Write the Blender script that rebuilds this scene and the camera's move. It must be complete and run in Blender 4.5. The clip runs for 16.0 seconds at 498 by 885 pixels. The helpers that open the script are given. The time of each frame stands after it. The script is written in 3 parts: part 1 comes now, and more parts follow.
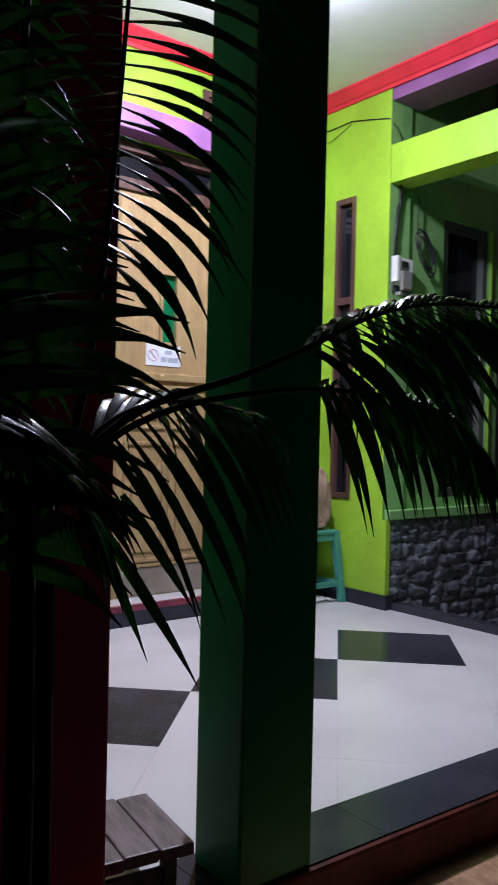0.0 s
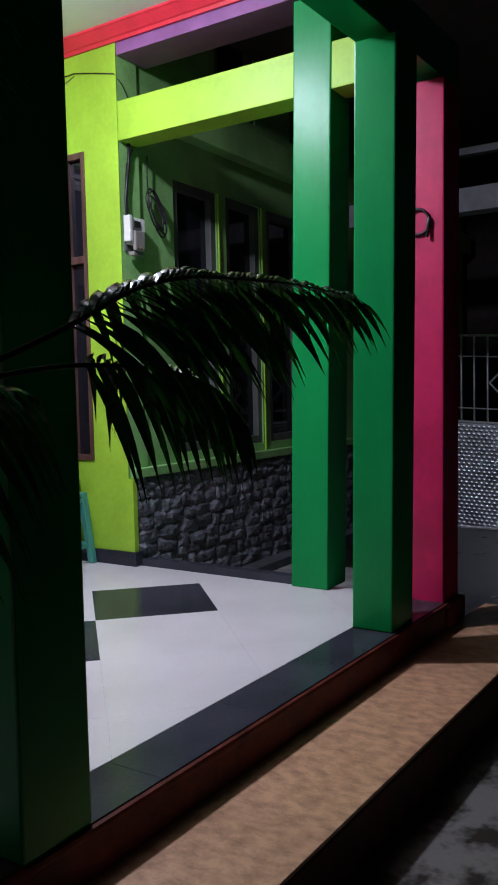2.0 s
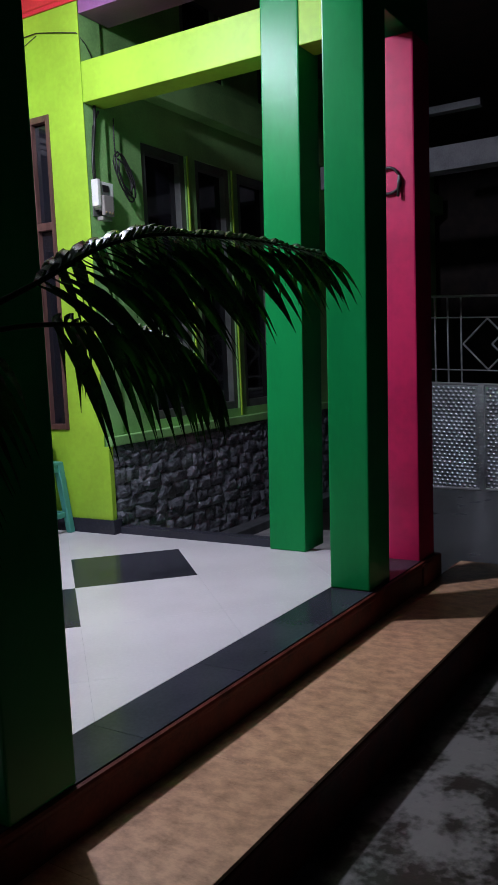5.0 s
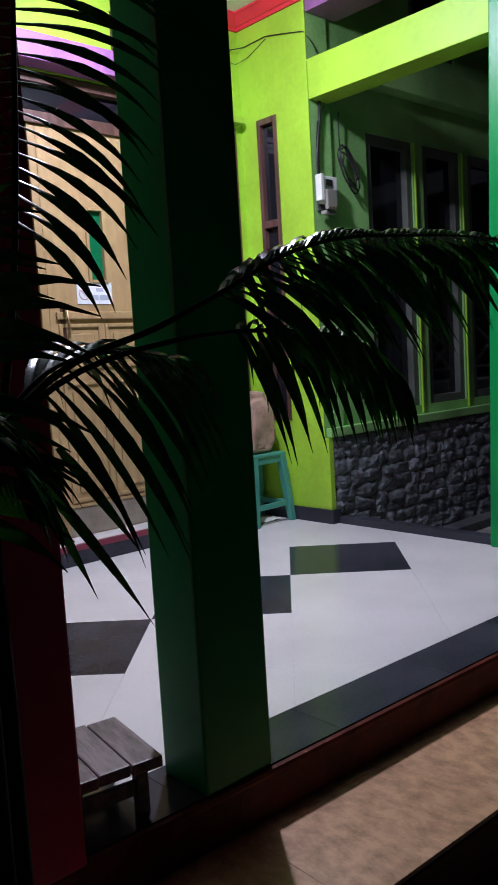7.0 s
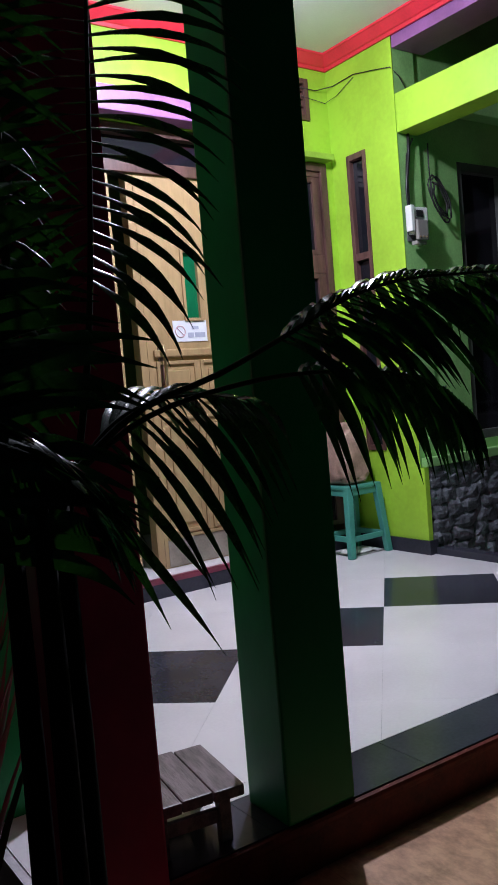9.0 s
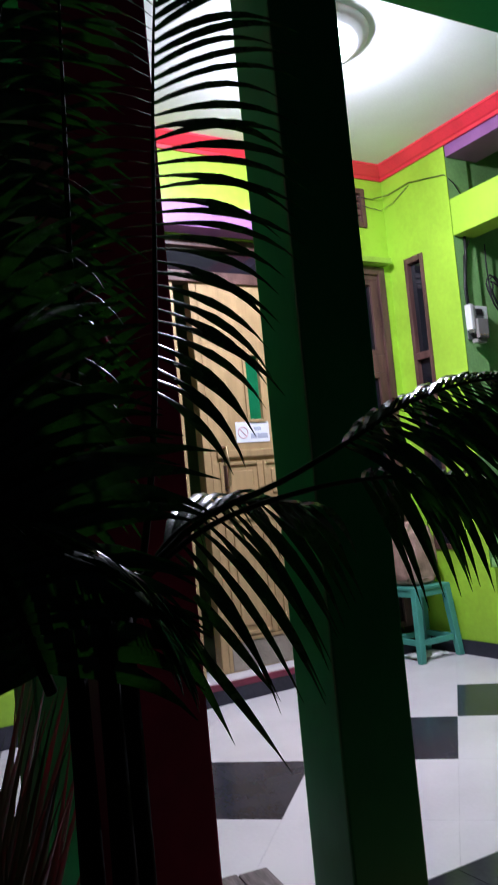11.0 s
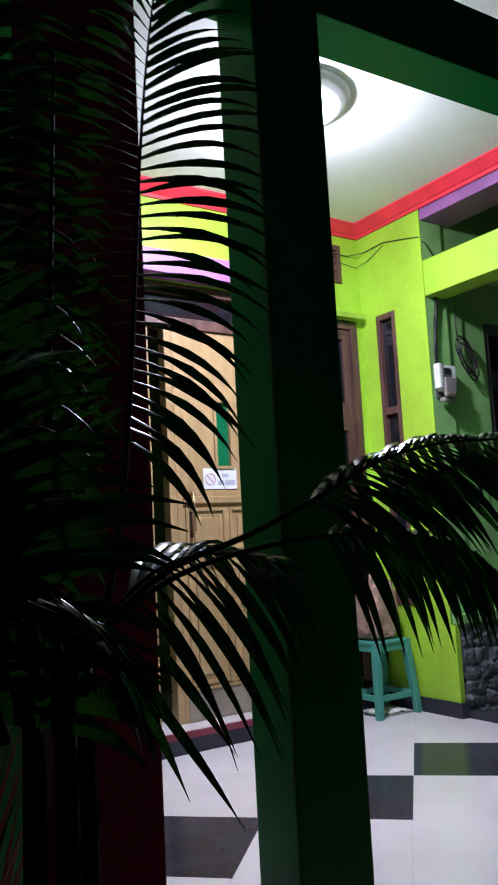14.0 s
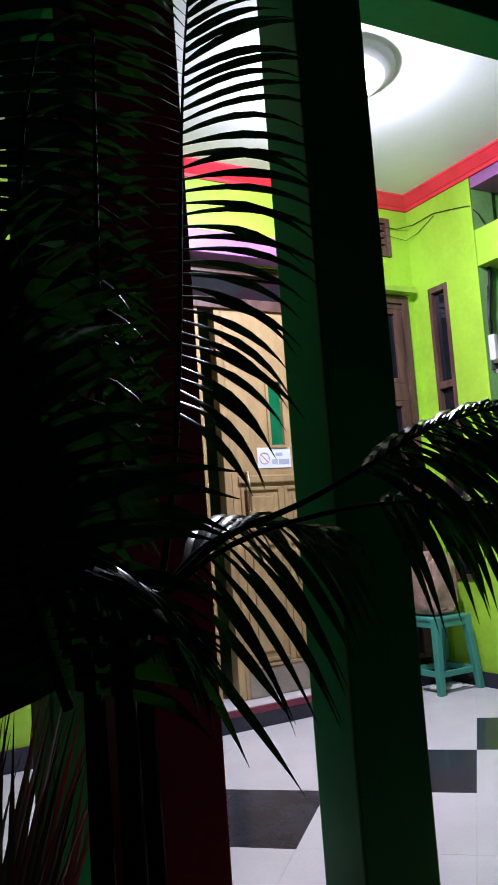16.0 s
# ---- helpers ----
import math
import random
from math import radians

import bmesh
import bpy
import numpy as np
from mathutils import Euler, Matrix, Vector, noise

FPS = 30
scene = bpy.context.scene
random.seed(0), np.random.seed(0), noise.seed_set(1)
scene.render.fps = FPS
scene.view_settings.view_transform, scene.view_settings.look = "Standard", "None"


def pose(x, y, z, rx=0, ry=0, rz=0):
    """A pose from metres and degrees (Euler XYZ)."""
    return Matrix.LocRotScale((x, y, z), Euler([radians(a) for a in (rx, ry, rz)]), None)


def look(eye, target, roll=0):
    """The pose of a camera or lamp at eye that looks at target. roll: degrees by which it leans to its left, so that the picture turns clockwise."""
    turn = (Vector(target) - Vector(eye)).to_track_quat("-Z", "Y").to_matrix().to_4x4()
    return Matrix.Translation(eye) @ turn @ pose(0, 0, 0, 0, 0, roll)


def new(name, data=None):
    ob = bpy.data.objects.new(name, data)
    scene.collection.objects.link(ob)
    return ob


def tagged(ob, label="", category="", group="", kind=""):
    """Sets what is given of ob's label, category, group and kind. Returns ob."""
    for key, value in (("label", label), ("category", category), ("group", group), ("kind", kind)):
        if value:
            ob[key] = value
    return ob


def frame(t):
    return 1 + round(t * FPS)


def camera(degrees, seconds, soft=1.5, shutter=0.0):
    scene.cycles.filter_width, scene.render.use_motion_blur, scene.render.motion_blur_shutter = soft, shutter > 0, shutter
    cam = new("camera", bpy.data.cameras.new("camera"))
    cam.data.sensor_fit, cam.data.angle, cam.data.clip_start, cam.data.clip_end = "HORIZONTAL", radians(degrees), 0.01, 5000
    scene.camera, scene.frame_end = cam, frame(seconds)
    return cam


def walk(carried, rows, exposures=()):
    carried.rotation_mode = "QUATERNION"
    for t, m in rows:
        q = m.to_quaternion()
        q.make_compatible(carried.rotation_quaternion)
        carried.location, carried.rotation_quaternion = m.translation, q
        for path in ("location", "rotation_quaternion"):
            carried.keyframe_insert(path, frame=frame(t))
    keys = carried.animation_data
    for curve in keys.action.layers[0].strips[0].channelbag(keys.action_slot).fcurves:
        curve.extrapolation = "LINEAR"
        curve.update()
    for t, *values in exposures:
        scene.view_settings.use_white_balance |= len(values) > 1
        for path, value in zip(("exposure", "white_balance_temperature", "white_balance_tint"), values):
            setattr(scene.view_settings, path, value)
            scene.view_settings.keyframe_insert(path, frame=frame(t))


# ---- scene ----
cam = camera(34.1, 16.0, shutter=0.4)
PATH = [
    (0, (0.228, 0.178, 0.881), (1.481, 1.737, 0.863), 1.3),
    (0.5, (0.187, 0.216, 0.898), (1.59, 1.641, 0.888), -1.1),
    (1, (0.182, 0.206, 0.903), (1.697, 1.511, 0.895), -1.9),
    (1.5, (0.166, 0.205, 0.911), (1.784, 1.379, 0.864), -2.5),
    (2, (0.17, 0.191, 0.905), (1.851, 1.266, 0.778), -1.3),
    (2.5, (0.176, 0.18, 0.89), (1.868, 1.235, 0.731), -2.2),
    (3, (0.183, 0.18, 0.887), (1.911, 1.167, 0.688), -2.9),
    (5.5, (0.164, 0.185, 0.89), (1.857, 1.23, 0.679), -2.9),
    (6, (0.144, 0.168, 0.905), (1.795, 1.278, 0.699), -4.4),
    (6.5, (0.174, 0.149, 0.909), (1.639, 1.498, 0.724), -3.8),
    (7, (0.209, 0.105, 0.907), (1.548, 1.577, 0.699), -3.4),
    (7.5, (0.225, 0.081, 0.89), (1.485, 1.622, 0.698), -3.7),
    (8, (0.222, 0.058, 0.899), (1.415, 1.654, 0.725), -4.0),
    (10.5, (0.231, 0.016, 0.936), (1.328, 1.688, 0.971), -5.5),
    (11, (0.228, 0.028, 0.936), (1.261, 1.736, 1.068), -5.4),
    (11.5, (0.249, 0.025, 0.929), (1.228, 1.741, 1.242), -5.8),
    (12, (0.203, 0.014, 0.941), (1.166, 1.709, 1.384), -5.1),
    (12.5, (0.185, 0.003, 0.952), (1.189, 1.68, 1.374), -5.1),
    (13, (0.202, 0.022, 0.938), (1.291, 1.668, 1.26), -6.5),
    (13.5, (0.232, 0.01, 0.933), (1.393, 1.629, 1.111), -5.3),
    (14, (0.219, 0.022, 0.946), (1.322, 1.674, 1.183), -3.0),
    (14.5, (0.214, 0.023, 0.952), (1.247, 1.718, 1.201), -3.4),
    (15, (0.216, 0.014, 0.94), (1.216, 1.728, 1.19), -3.4),
    (15.5, (0.22, 0.029, 0.914), (1.175, 1.772, 1.138), -3.6),
    (16, (0.223, 0.016, 0.928), (1.211, 1.743, 1.13), -4.2),
]
walk(cam, [(t, look(eye, target, roll)) for t, eye, target, roll in PATH], exposures=[(0.0, -0.03), (8.0, -0.03), (11.0, 0.14), (16.0, 0.16)])

# ---- world and lamp ----
world = bpy.data.worlds.new("night_sky")
world.use_nodes = True
scene.world = world
world.node_tree.nodes["Background"].inputs[0].default_value = (0.55, 0.7, 1.0, 1)
world.node_tree.nodes["Background"].inputs[1].default_value = 0.005
LAMP = (2.185, 2.54, 2.62)
bulb_light = new("porch_lamp_light", bpy.data.lights.new("porch_lamp_light", "POINT"))
bulb_light.location = LAMP
bulb_light.data.energy = 65
bulb_light.data.color = (0.755, 0.778, 1.0)
bulb_light.data.shadow_soft_size = 0.05
down = new("porch_lamp_downlight", bpy.data.lights.new("porch_lamp_downlight", "AREA"))
down.location = (LAMP[0], LAMP[1], LAMP[2] - 0.055)
down.data.shape, down.data.size, down.data.energy = "DISK", 0.09, 35
down.data.color = (0.755, 0.778, 1.0)


# ---- materials ----
def material(name, colour, *more, **opts):
    ramp_at = opts.pop("ramp_at", (0.3, 0.62))
    return _material(name, ramp_at, colour, *more, **opts)


def _material(name, ramp_at, colour, rough=0.5, metal=0.0, vary=0.12, scale=6.0, fine=90.0, bump=0.08, spec=0.5, tint=None, stretch=(1, 1, 1), coat=0.0):
    m = bpy.data.materials.new(name)
    m.use_nodes = True
    nt = m.node_tree
    nd, ln = nt.nodes, nt.links
    b = nd["Principled BSDF"]
    co = nd.new("ShaderNodeTexCoord")
    mp = nd.new("ShaderNodeMapping")
    mp.inputs["Scale"].default_value = stretch
    ln.new(co.outputs["Object"], mp.inputs[0])
    n1 = nd.new("ShaderNodeTexNoise")
    n1.inputs["Scale"].default_value, n1.inputs["Detail"].default_value = scale, 5
    n2 = nd.new("ShaderNodeTexNoise")
    n2.inputs["Scale"].default_value, n2.inputs["Detail"].default_value = fine, 3
    ln.new(mp.outputs[0], n1.inputs["Vector"])
    ln.new(mp.outputs[0], n2.inputs["Vector"])
    ramp = nd.new("ShaderNodeValToRGB")
    dark = tint or tuple(c * (1 - 2.5 * vary) for c in colour)
    light = tuple(min(1, c * (1 + vary)) for c in colour)
    ramp.color_ramp.elements[0].position, ramp.color_ramp.elements[1].position = ramp_at
    ramp.color_ramp.elements[0].color, ramp.color_ramp.elements[1].color = (*dark, 1), (*light, 1)
    add = nd.new("ShaderNodeMath")
    add.operation = "MULTIPLY_ADD"
    ln.new(n2.outputs["Fac"], add.inputs[0])
    add.inputs[1].default_value = 0.35
    sub = nd.new("ShaderNodeMath")
    sub.operation = "SUBTRACT"
    ln.new(n1.outputs["Fac"], sub.inputs[0])
    sub.inputs[1].default_value = 0.175
    ln.new(sub.outputs[0], add.inputs[2])
    ln.new(add.outputs[0], ramp.inputs[0])
    info = nd.new("ShaderNodeObjectInfo")
    hsv = nd.new("ShaderNodeHueSaturation")
    val = nd.new("ShaderNodeMapRange")
    val.inputs["To Min"].default_value, val.inputs["To Max"].default_value = 1 - vary * 0.6, 1 + vary * 0.6
    ln.new(info.outputs["Random"], val.inputs["Value"])
    ln.new(val.outputs[0], hsv.inputs["Value"])
    ln.new(ramp.outputs[0], hsv.inputs["Color"])
    ln.new(hsv.outputs[0], b.inputs["Base Color"])
    rr = nd.new("ShaderNodeMapRange")
    rr.inputs["To Min"].default_value, rr.inputs["To Max"].default_value = max(0.03, rough * 0.75), min(1, rough * 1.25)
    ln.new(n1.outputs["Fac"], rr.inputs["Value"])
    ln.new(rr.outputs[0], b.inputs["Roughness"])
    b.inputs["Metallic"].default_value = metal
    b.inputs["Specular IOR Level"].default_value = spec
    b.inputs["Coat Weight"].default_value = coat
    if bump:
        bp = nd.new("ShaderNodeBump")
        bp.inputs["Strength"].default_value, bp.inputs["Distance"].default_value = bump, 0.01
        ln.new(add.outputs[0], bp.inputs["Height"])
        ln.new(bp.outputs[0], b.inputs["Normal"])
    return m


LIME = material("lime_paint", (0.37, 0.635, 0.045), 0.5, vary=0.07, scale=3, fine=40, bump=0.03)
GREEN = material("green_gloss_paint", (0.003, 0.26, 0.062), 0.34, vary=0.05, scale=4, fine=60, bump=0.12, stretch=(1, 1, 0.35), spec=0.25)
PINK = material("magenta_paint", (0.54, 0.008, 0.085), 0.45, vary=0.10, scale=4, fine=25, bump=0.06)
RED = material("red_cornice_paint", (0.80, 0.03, 0.06), 0.45, vary=0.06)
PURPLE = material("lilac_paint", (0.30, 0.115, 0.31), 0.5, vary=0.08)
MAROON = material("maroon_edge_tile", (0.22, 0.025, 0.055), 0.4, vary=0.12)
WHITE = material("white_ceiling_paint", (0.80, 0.80, 0.80), 0.7, vary=0.03, scale=2, bump=0.03)
TILE = material("white_glazed_tile", (0.76, 0.72, 0.74), 0.22, vary=0.035, scale=2.5, bump=0.01)
BLACK = material("black_glazed_tile", (0.042, 0.042, 0.056), 0.16, vary=0.15, scale=3, bump=0, spec=0.13)
GROUT = material("grey_grout", (0.50, 0.47, 0.49), 0.8, vary=0.15)
TAN = material("tan_stone_tile", (0.55, 0.315, 0.18), 0.42, vary=0.12, scale=26, fine=150, bump=0.15, tint=(0.31, 0.16, 0.085), stretch=(1.15, 0.7, 1), ramp_at=(0.26, 0.64))
BROWN = material("red_brown_tile", (0.13, 0.026, 0.018), 0.5, vary=0.2, scale=12, spec=0.2)
CONCRETE = material("damp_concrete", (0.15, 0.145, 0.132), 0.36, vary=0.15, scale=6.5, fine=45, bump=0.3, tint=(0.026, 0.024, 0.018), ramp_at=(0.42, 0.57))
WETFLOOR = material("dark_wet_floor", (0.022, 0.019, 0.017), 0.30, vary=0.3, scale=5, bump=0.05, spec=0.12)
SOIL = material("dark_soil", (0.030, 0.024, 0.017), 0.95, vary=0.25, scale=15, fine=80, bump=0.5)
CEMENT = material("bare_cement", (0.30, 0.29, 0.28), 0.7, vary=0.15, scale=6, bump=0.2)
STONE = material("dark_split_stone", (0.155, 0.16, 0.18), 0.5, vary=0.3, scale=22, fine=90, bump=1.0)
GREYFRAME = material("grey_window_frame", (0.095, 0.10, 0.09), 0.5, vary=0.15)
# kerb mortar, also the darkened filler wall west of the porch
MORTAR_AND_FILLER = material("dark_mortar_and_filler_wall", (0.075, 0.078, 0.085), 0.9, vary=0.2)
JOINT = material("grey_stone_mortar", (0.09, 0.092, 0.10), 0.9, vary=0.2)
ALLEY = material("dull_green_wall_paint", (0.26, 0.52, 0.17), 0.6, vary=0.12, scale=3)
DOORWOOD = material("tan_varnished_door", (0.41, 0.27, 0.13), 0.4, vary=0.055, scale=5, fine=30, bump=0.05, stretch=(6, 6, 0.6))
KICK = material("dull_kick_plate", (0.30, 0.25, 0.20), 0.5, vary=0.15)
FRAME = material("dark_brown_frame", (0.11, 0.052, 0.043), 0.4, vary=0.18, scale=8, stretch=(4, 4, 0.7))
CAPGREEN = material("green_plaster_ledge", (0.30, 0.50, 0.05), 0.6, vary=0.1)
# timber brown, also the near-black of the backdrop added behind the gate
DARKROOF_AND_NIGHT = material("dark_timber_and_night_wall", (0.060, 0.040, 0.034), 0.7, vary=0.25, scale=7)
PALE = material("pale_concrete_beam", (0.30, 0.30, 0.32), 0.7, vary=0.14)
LEAF = material("palm_leaf", (0.015, 0.040, 0.012), 0.27, vary=0.25, scale=20, fine=150, bump=0.05, spec=0.8)
# leaf blades let some light through
leaf_nodes, leaf_links = LEAF.node_tree.nodes, LEAF.node_tree.links
thin = leaf_nodes.new("ShaderNodeBsdfTranslucent")
thin.inputs["Color"].default_value = (0.02, 0.10, 0.008, 1)
blend = leaf_nodes.new("ShaderNodeMixShader")
blend.inputs[0].default_value = 0.17
leaf_links.new(leaf_nodes["Principled BSDF"].outputs[0], blend.inputs[1])
leaf_links.new(thin.outputs[0], blend.inputs[2])
leaf_links.new(blend.outputs[0], leaf_nodes["Material Output"].inputs["Surface"])
STALK = material("palm_stalk", (0.022, 0.03, 0.012), 0.8, vary=0.25, scale=25, spec=0.15)
SHEATH = material("dark_palm_sheath", (0.018, 0.015, 0.011), 0.9, vary=0.3, scale=25, bump=0.3, spec=0.2)
REDLEAF = material("red_green_blade", (0.045, 0.055, 0.02), 0.4, vary=0.3, scale=12, tint=(0.12, 0.014, 0.014), ramp_at=(0.36, 0.5))
TEAL = material("teal_plastic", (0.065, 0.29, 0.23), 0.35, vary=0.05, bump=0.02)
SACK = material("brown_sack", (0.42, 0.26, 0.20), 0.8, vary=0.15, scale=12, bump=0.3)
METAL = material("galvanised_steel", (0.97, 0.97, 0.96), 0.42, metal=0.4, vary=0.1, scale=9)
PLATE = material("pressed_aluminium_sheet", (0.74, 0.76, 0.80), 0.36, metal=1.0, vary=0.12, scale=6)
PLASTIC = material("off_white_plastic", (0.72, 0.72, 0.68), 0.4, vary=0.04)
CLEARGREY = material("smoked_meter_cover", (0.25, 0.23, 0.21), 0.15, vary=0.1)
CABLE = material("black_cable", (0.015, 0.014, 0.014), 0.45, vary=0.1)
PAPER = material("white_paper", (0.78, 0.78, 0.82), 0.7, vary=0.02)
INK = material("grey_print", (0.42, 0.44, 0.54), 0.7, vary=0.05)
PINKINK = material("pale_red_print", (0.72, 0.45, 0.48), 0.7, vary=0.05)
PLANK = material("worn_grey_wood", (0.17, 0.135, 0.14), 0.42, vary=0.25, scale=8, fine=45, bump=0.25, stretch=(6, 1, 6))
DARKGLASS = material("dark_window_glass", (0.012, 0.012, 0.016), 0.06, vary=0.02, bump=0)
GREENGLASS = material("green_door_glass", (0.006, 0.13, 0.05), 0.12, vary=0.05, bump=0)
BRASS = material("worn_brass", (0.45, 0.33, 0.18), 0.35, metal=0.8, vary=0.15)
glow = bpy.data.materials.new("lit_bulb")
glow.use_nodes = True
glow.node_tree.nodes["Principled BSDF"].inputs["Emission Color"].default_value = (1, 0.98, 0.97, 1)
glow.node_tree.nodes["Principled BSDF"].inputs["Emission Strength"].default_value = 9


# ---- mesh helpers ----
def link(name, bm, mat, parent=None, label="", category="", kind="", group="", smooth=False):
    me = bpy.data.meshes.new(name)
    bm.normal_update()
    bm.to_mesh(me)
    bm.free()
    me.materials.append(mat)
    if smooth:
        for p in me.polygons:
            p.use_smooth = True
    ob = new(name, me)
    ob.parent = parent
    return tagged(ob, label, category, group, kind)


def part(name, bm, mat, parent, label="", smooth=False):
    return link(name, bm, mat, parent, label, smooth=smooth)


def thing(name, at, label, category, group="", kind=""):
    ob = new(name)
    ob.location = at
    ob.empty_display_size = 0.05
    return tagged(ob, label, category, group, kind)


def add_box(bm, a, b, bevel=0.0, turn=None):
    made = bmesh.ops.create_cube(bm, size=1)["verts"]
    for v in made:
        v.co = Vector([(a[i] + b[i]) / 2 + v.co[i] * (b[i] - a[i]) for i in range(3)])
    if bevel:
        edges = list({e for v in made for e in v.link_edges})
        bmesh.ops.bevel(bm, geom=edges, offset=bevel, segments=2, profile=0.6, affect="EDGES")
    return bm


def box(a, b, bevel=0.0):
    return add_box(bmesh.new(), a, b, bevel)


def tube(points, radius, sides=6, taper=1.0):
    """A round bar along points, its radius going to radius * taper at the end."""
    bm = bmesh.new()
    rings = []
    pts = [Vector(p) for p in points]
    for k, p in enumerate(pts):
        d = (pts[min(k + 1, len(pts) - 1)] - pts[max(k - 1, 0)]).normalized()
        ref = Vector((0, 0, 1)) if abs(d.z) < 0.9 else Vector((1, 0, 0))
        u = d.cross(ref).normalized()
        w = d.cross(u)
        r = radius * (1 + (taper - 1) * k / max(1, len(pts) - 1))
        rings.append([bm.verts.new(p + r * (math.cos(a) * u + math.sin(a) * w)) for a in [2 * math.pi * s / sides for s in range(sides)]])
    for r0, r1 in zip(rings, rings[1:]):
        for s in range(sides):
            bm.faces.new((r0[s], r0[(s + 1) % sides], r1[(s + 1) % sides], r1[s]))
    bm.faces.new(rings[0][::-1])
    bm.faces.new(rings[-1])
    bmesh.ops.recalc_face_normals(bm, faces=bm.faces)
    return bm


def bezier(p, n):
    p = [Vector(q) for q in p]
    out = []
    if len(p) > 4:  # a smooth line through all the points
        p = [2 * p[0] - p[1]] + p + [2 * p[-1] - p[-2]]
        for k in range(n + 1):
            u = k / n * (len(p) - 3)
            i = min(len(p) - 4, int(u))
            t = u - i
            a, b, c, d = p[i : i + 4]
            out.append(0.5 * (2 * b + (c - a) * t + (2 * a - 5 * b + 4 * c - d) * t * t + (3 * b - a - 3 * c + d) * t**3))
        return out
    for k in range(n + 1):
        t = k / n
        s = 1 - t
        out.append(s**3 * p[0] + 3 * s * s * t * p[1] + 3 * s * t * t * p[2] + t**3 * p[3])
    return out


def wall_with_holes(axis, at, thick, lo, hi, z0, z1, holes):
    """A wall of real thickness along one axis, made of butted blocks round rectangular openings (lo, hi, z0, z1)."""
    bm = bmesh.new()
    cuts = sorted({lo, hi, *[h[0] for h in holes], *[h[1] for h in holes]})
    for c0, c1 in zip(cuts, cuts[1:]):
        mid = (c0 + c1) / 2
        spans, low = [], z0
        for h in sorted([h for h in holes if h[0] < mid < h[1]], key=lambda h: h[2]):
            spans.append((low, h[2]))
            low = h[3]
        spans.append((low, z1))
        for s0, s1 in spans:
            if s1 - s0 > 1e-4:
                if axis == "x":
                    add_box(bm, (c0, at, s0), (c1, at + thick, s1))
                else:
                    add_box(bm, (at, c0, s0), (at + thick, c1, s1))
    bmesh.ops.remove_doubles(bm, verts=bm.verts, dist=1e-4)
    return bm


# ---- plan ----
XL, XR = 0.71, 3.42          # porch floor, west and east
YF, YB = 1.36, 3.51          # porch front edge, house wall
GZ = -0.285                  # yard level
CEIL = 2.745

def front(x):
    """The porch's front edge, which runs a little askew."""
    return 1.383 - 0.031 * (x - 1.39)


# ---- ground, step, porch floor ----
bm = bmesh.new()
bmesh.ops.create_grid(bm, x_segments=2, y_segments=2, size=60)
bmesh.ops.translate(bm, verts=bm.verts, vec=(0, 0, GZ))
link("ground", bm, CONCRETE, label="damp patchy concrete yard", category="ground", kind="structure")

link("planting_bed", box((-6, -6, GZ - 0.05), (1.55, 0.985, GZ + 0.02)), SOIL, label="bare dark garden soil", category="soil", kind="structure")
base = link("porch_base", box((XL - 0.02, 1.47, GZ), (XR + 0.06, YB + 0.1, -0.003)), GROUT, label="raised porch slab under the tiles", category="slab", kind="structure")
floor = thing("floor", (2, 2.4, 0), "white glazed floor tiles laid diagonally with black diamonds", "floor", kind="structure")
step = thing("porch_step", (2.4, 1.18, GZ), "low step with tan stone tiles and red-brown risers", "step", kind="structure")
part("core", box((0.2, 1.045, GZ), (3.92, YF + 0.015, -0.128)), BROWN, step)
for k in range(7):
    x0 = 0.22 + 0.53 * k
    part("tread_tile", box((x0, 1.012, -0.127), (x0 + 0.5295, YF - 0.006, -0.116), 0.002), TAN, step)
    part("riser_tile", box((x0, 1.016, GZ), (x0 + 0.5293, 1.042, -0.129)), BROWN, step)
    if x0 < 3.6:
        part("upper_riser_tile", box((x0, YF - 0.008, -0.116), (min(3.6, x0 + 0.5293), YF + 0.018, -0.03)), BROWN, step)
bm = bmesh.new()
add_box(bm, (0.22, YF - 0.011, -0.032), (3.6, YF + 0.016, -0.004), 0.01)
part("nosing", bm, BROWN, step, "rounded red-brown step nosing")
bm = bmesh.new()
add_box(bm, (0.22, 1.009, -0.15), (3.925, 1.03, -0.1285), 0.006)
part("nosing", bm, BROWN, step, "rounded red-brown step nosing")


def clip(poly, inside, cross):
    out = []
    for a, b in zip(poly, poly[1:] + poly[:1]):
        if inside(a):
            out.append(a)
        if inside(a) != inside(b):
            out.append(cross(a, b))
    return out


def clip_rect(poly, x0, y0, x1, y1):
    for ax, lim, sgn in ((0, x0, 1), (0, x1, -1), (1, y0, 1), (1, y1, -1)):
        def cross(a, b, ax=ax, lim=lim):
            t = (lim - a[ax]) / (b[ax] - a[ax])
            return tuple(a[i] + t * (b[i] - a[i]) for i in range(2))
        poly = clip(poly, lambda p, ax=ax, lim=lim, sgn=sgn: sgn * (p[ax] - lim) >= 0, cross)
        if len(poly) < 3:
            return []
    return poly


def slab(poly, z0, z1):
    bm = bmesh.new()
    low = [bm.verts.new((x, y, z0)) for x, y in poly]
    top = [bm.verts.new((x, y, z1)) for x, y in poly]
    bm.faces.new(top)
    for k in range(len(poly)):
        j = (k + 1) % len(poly)
        bm.faces.new((low[k], low[j], top[j], top[k]))
    return bm


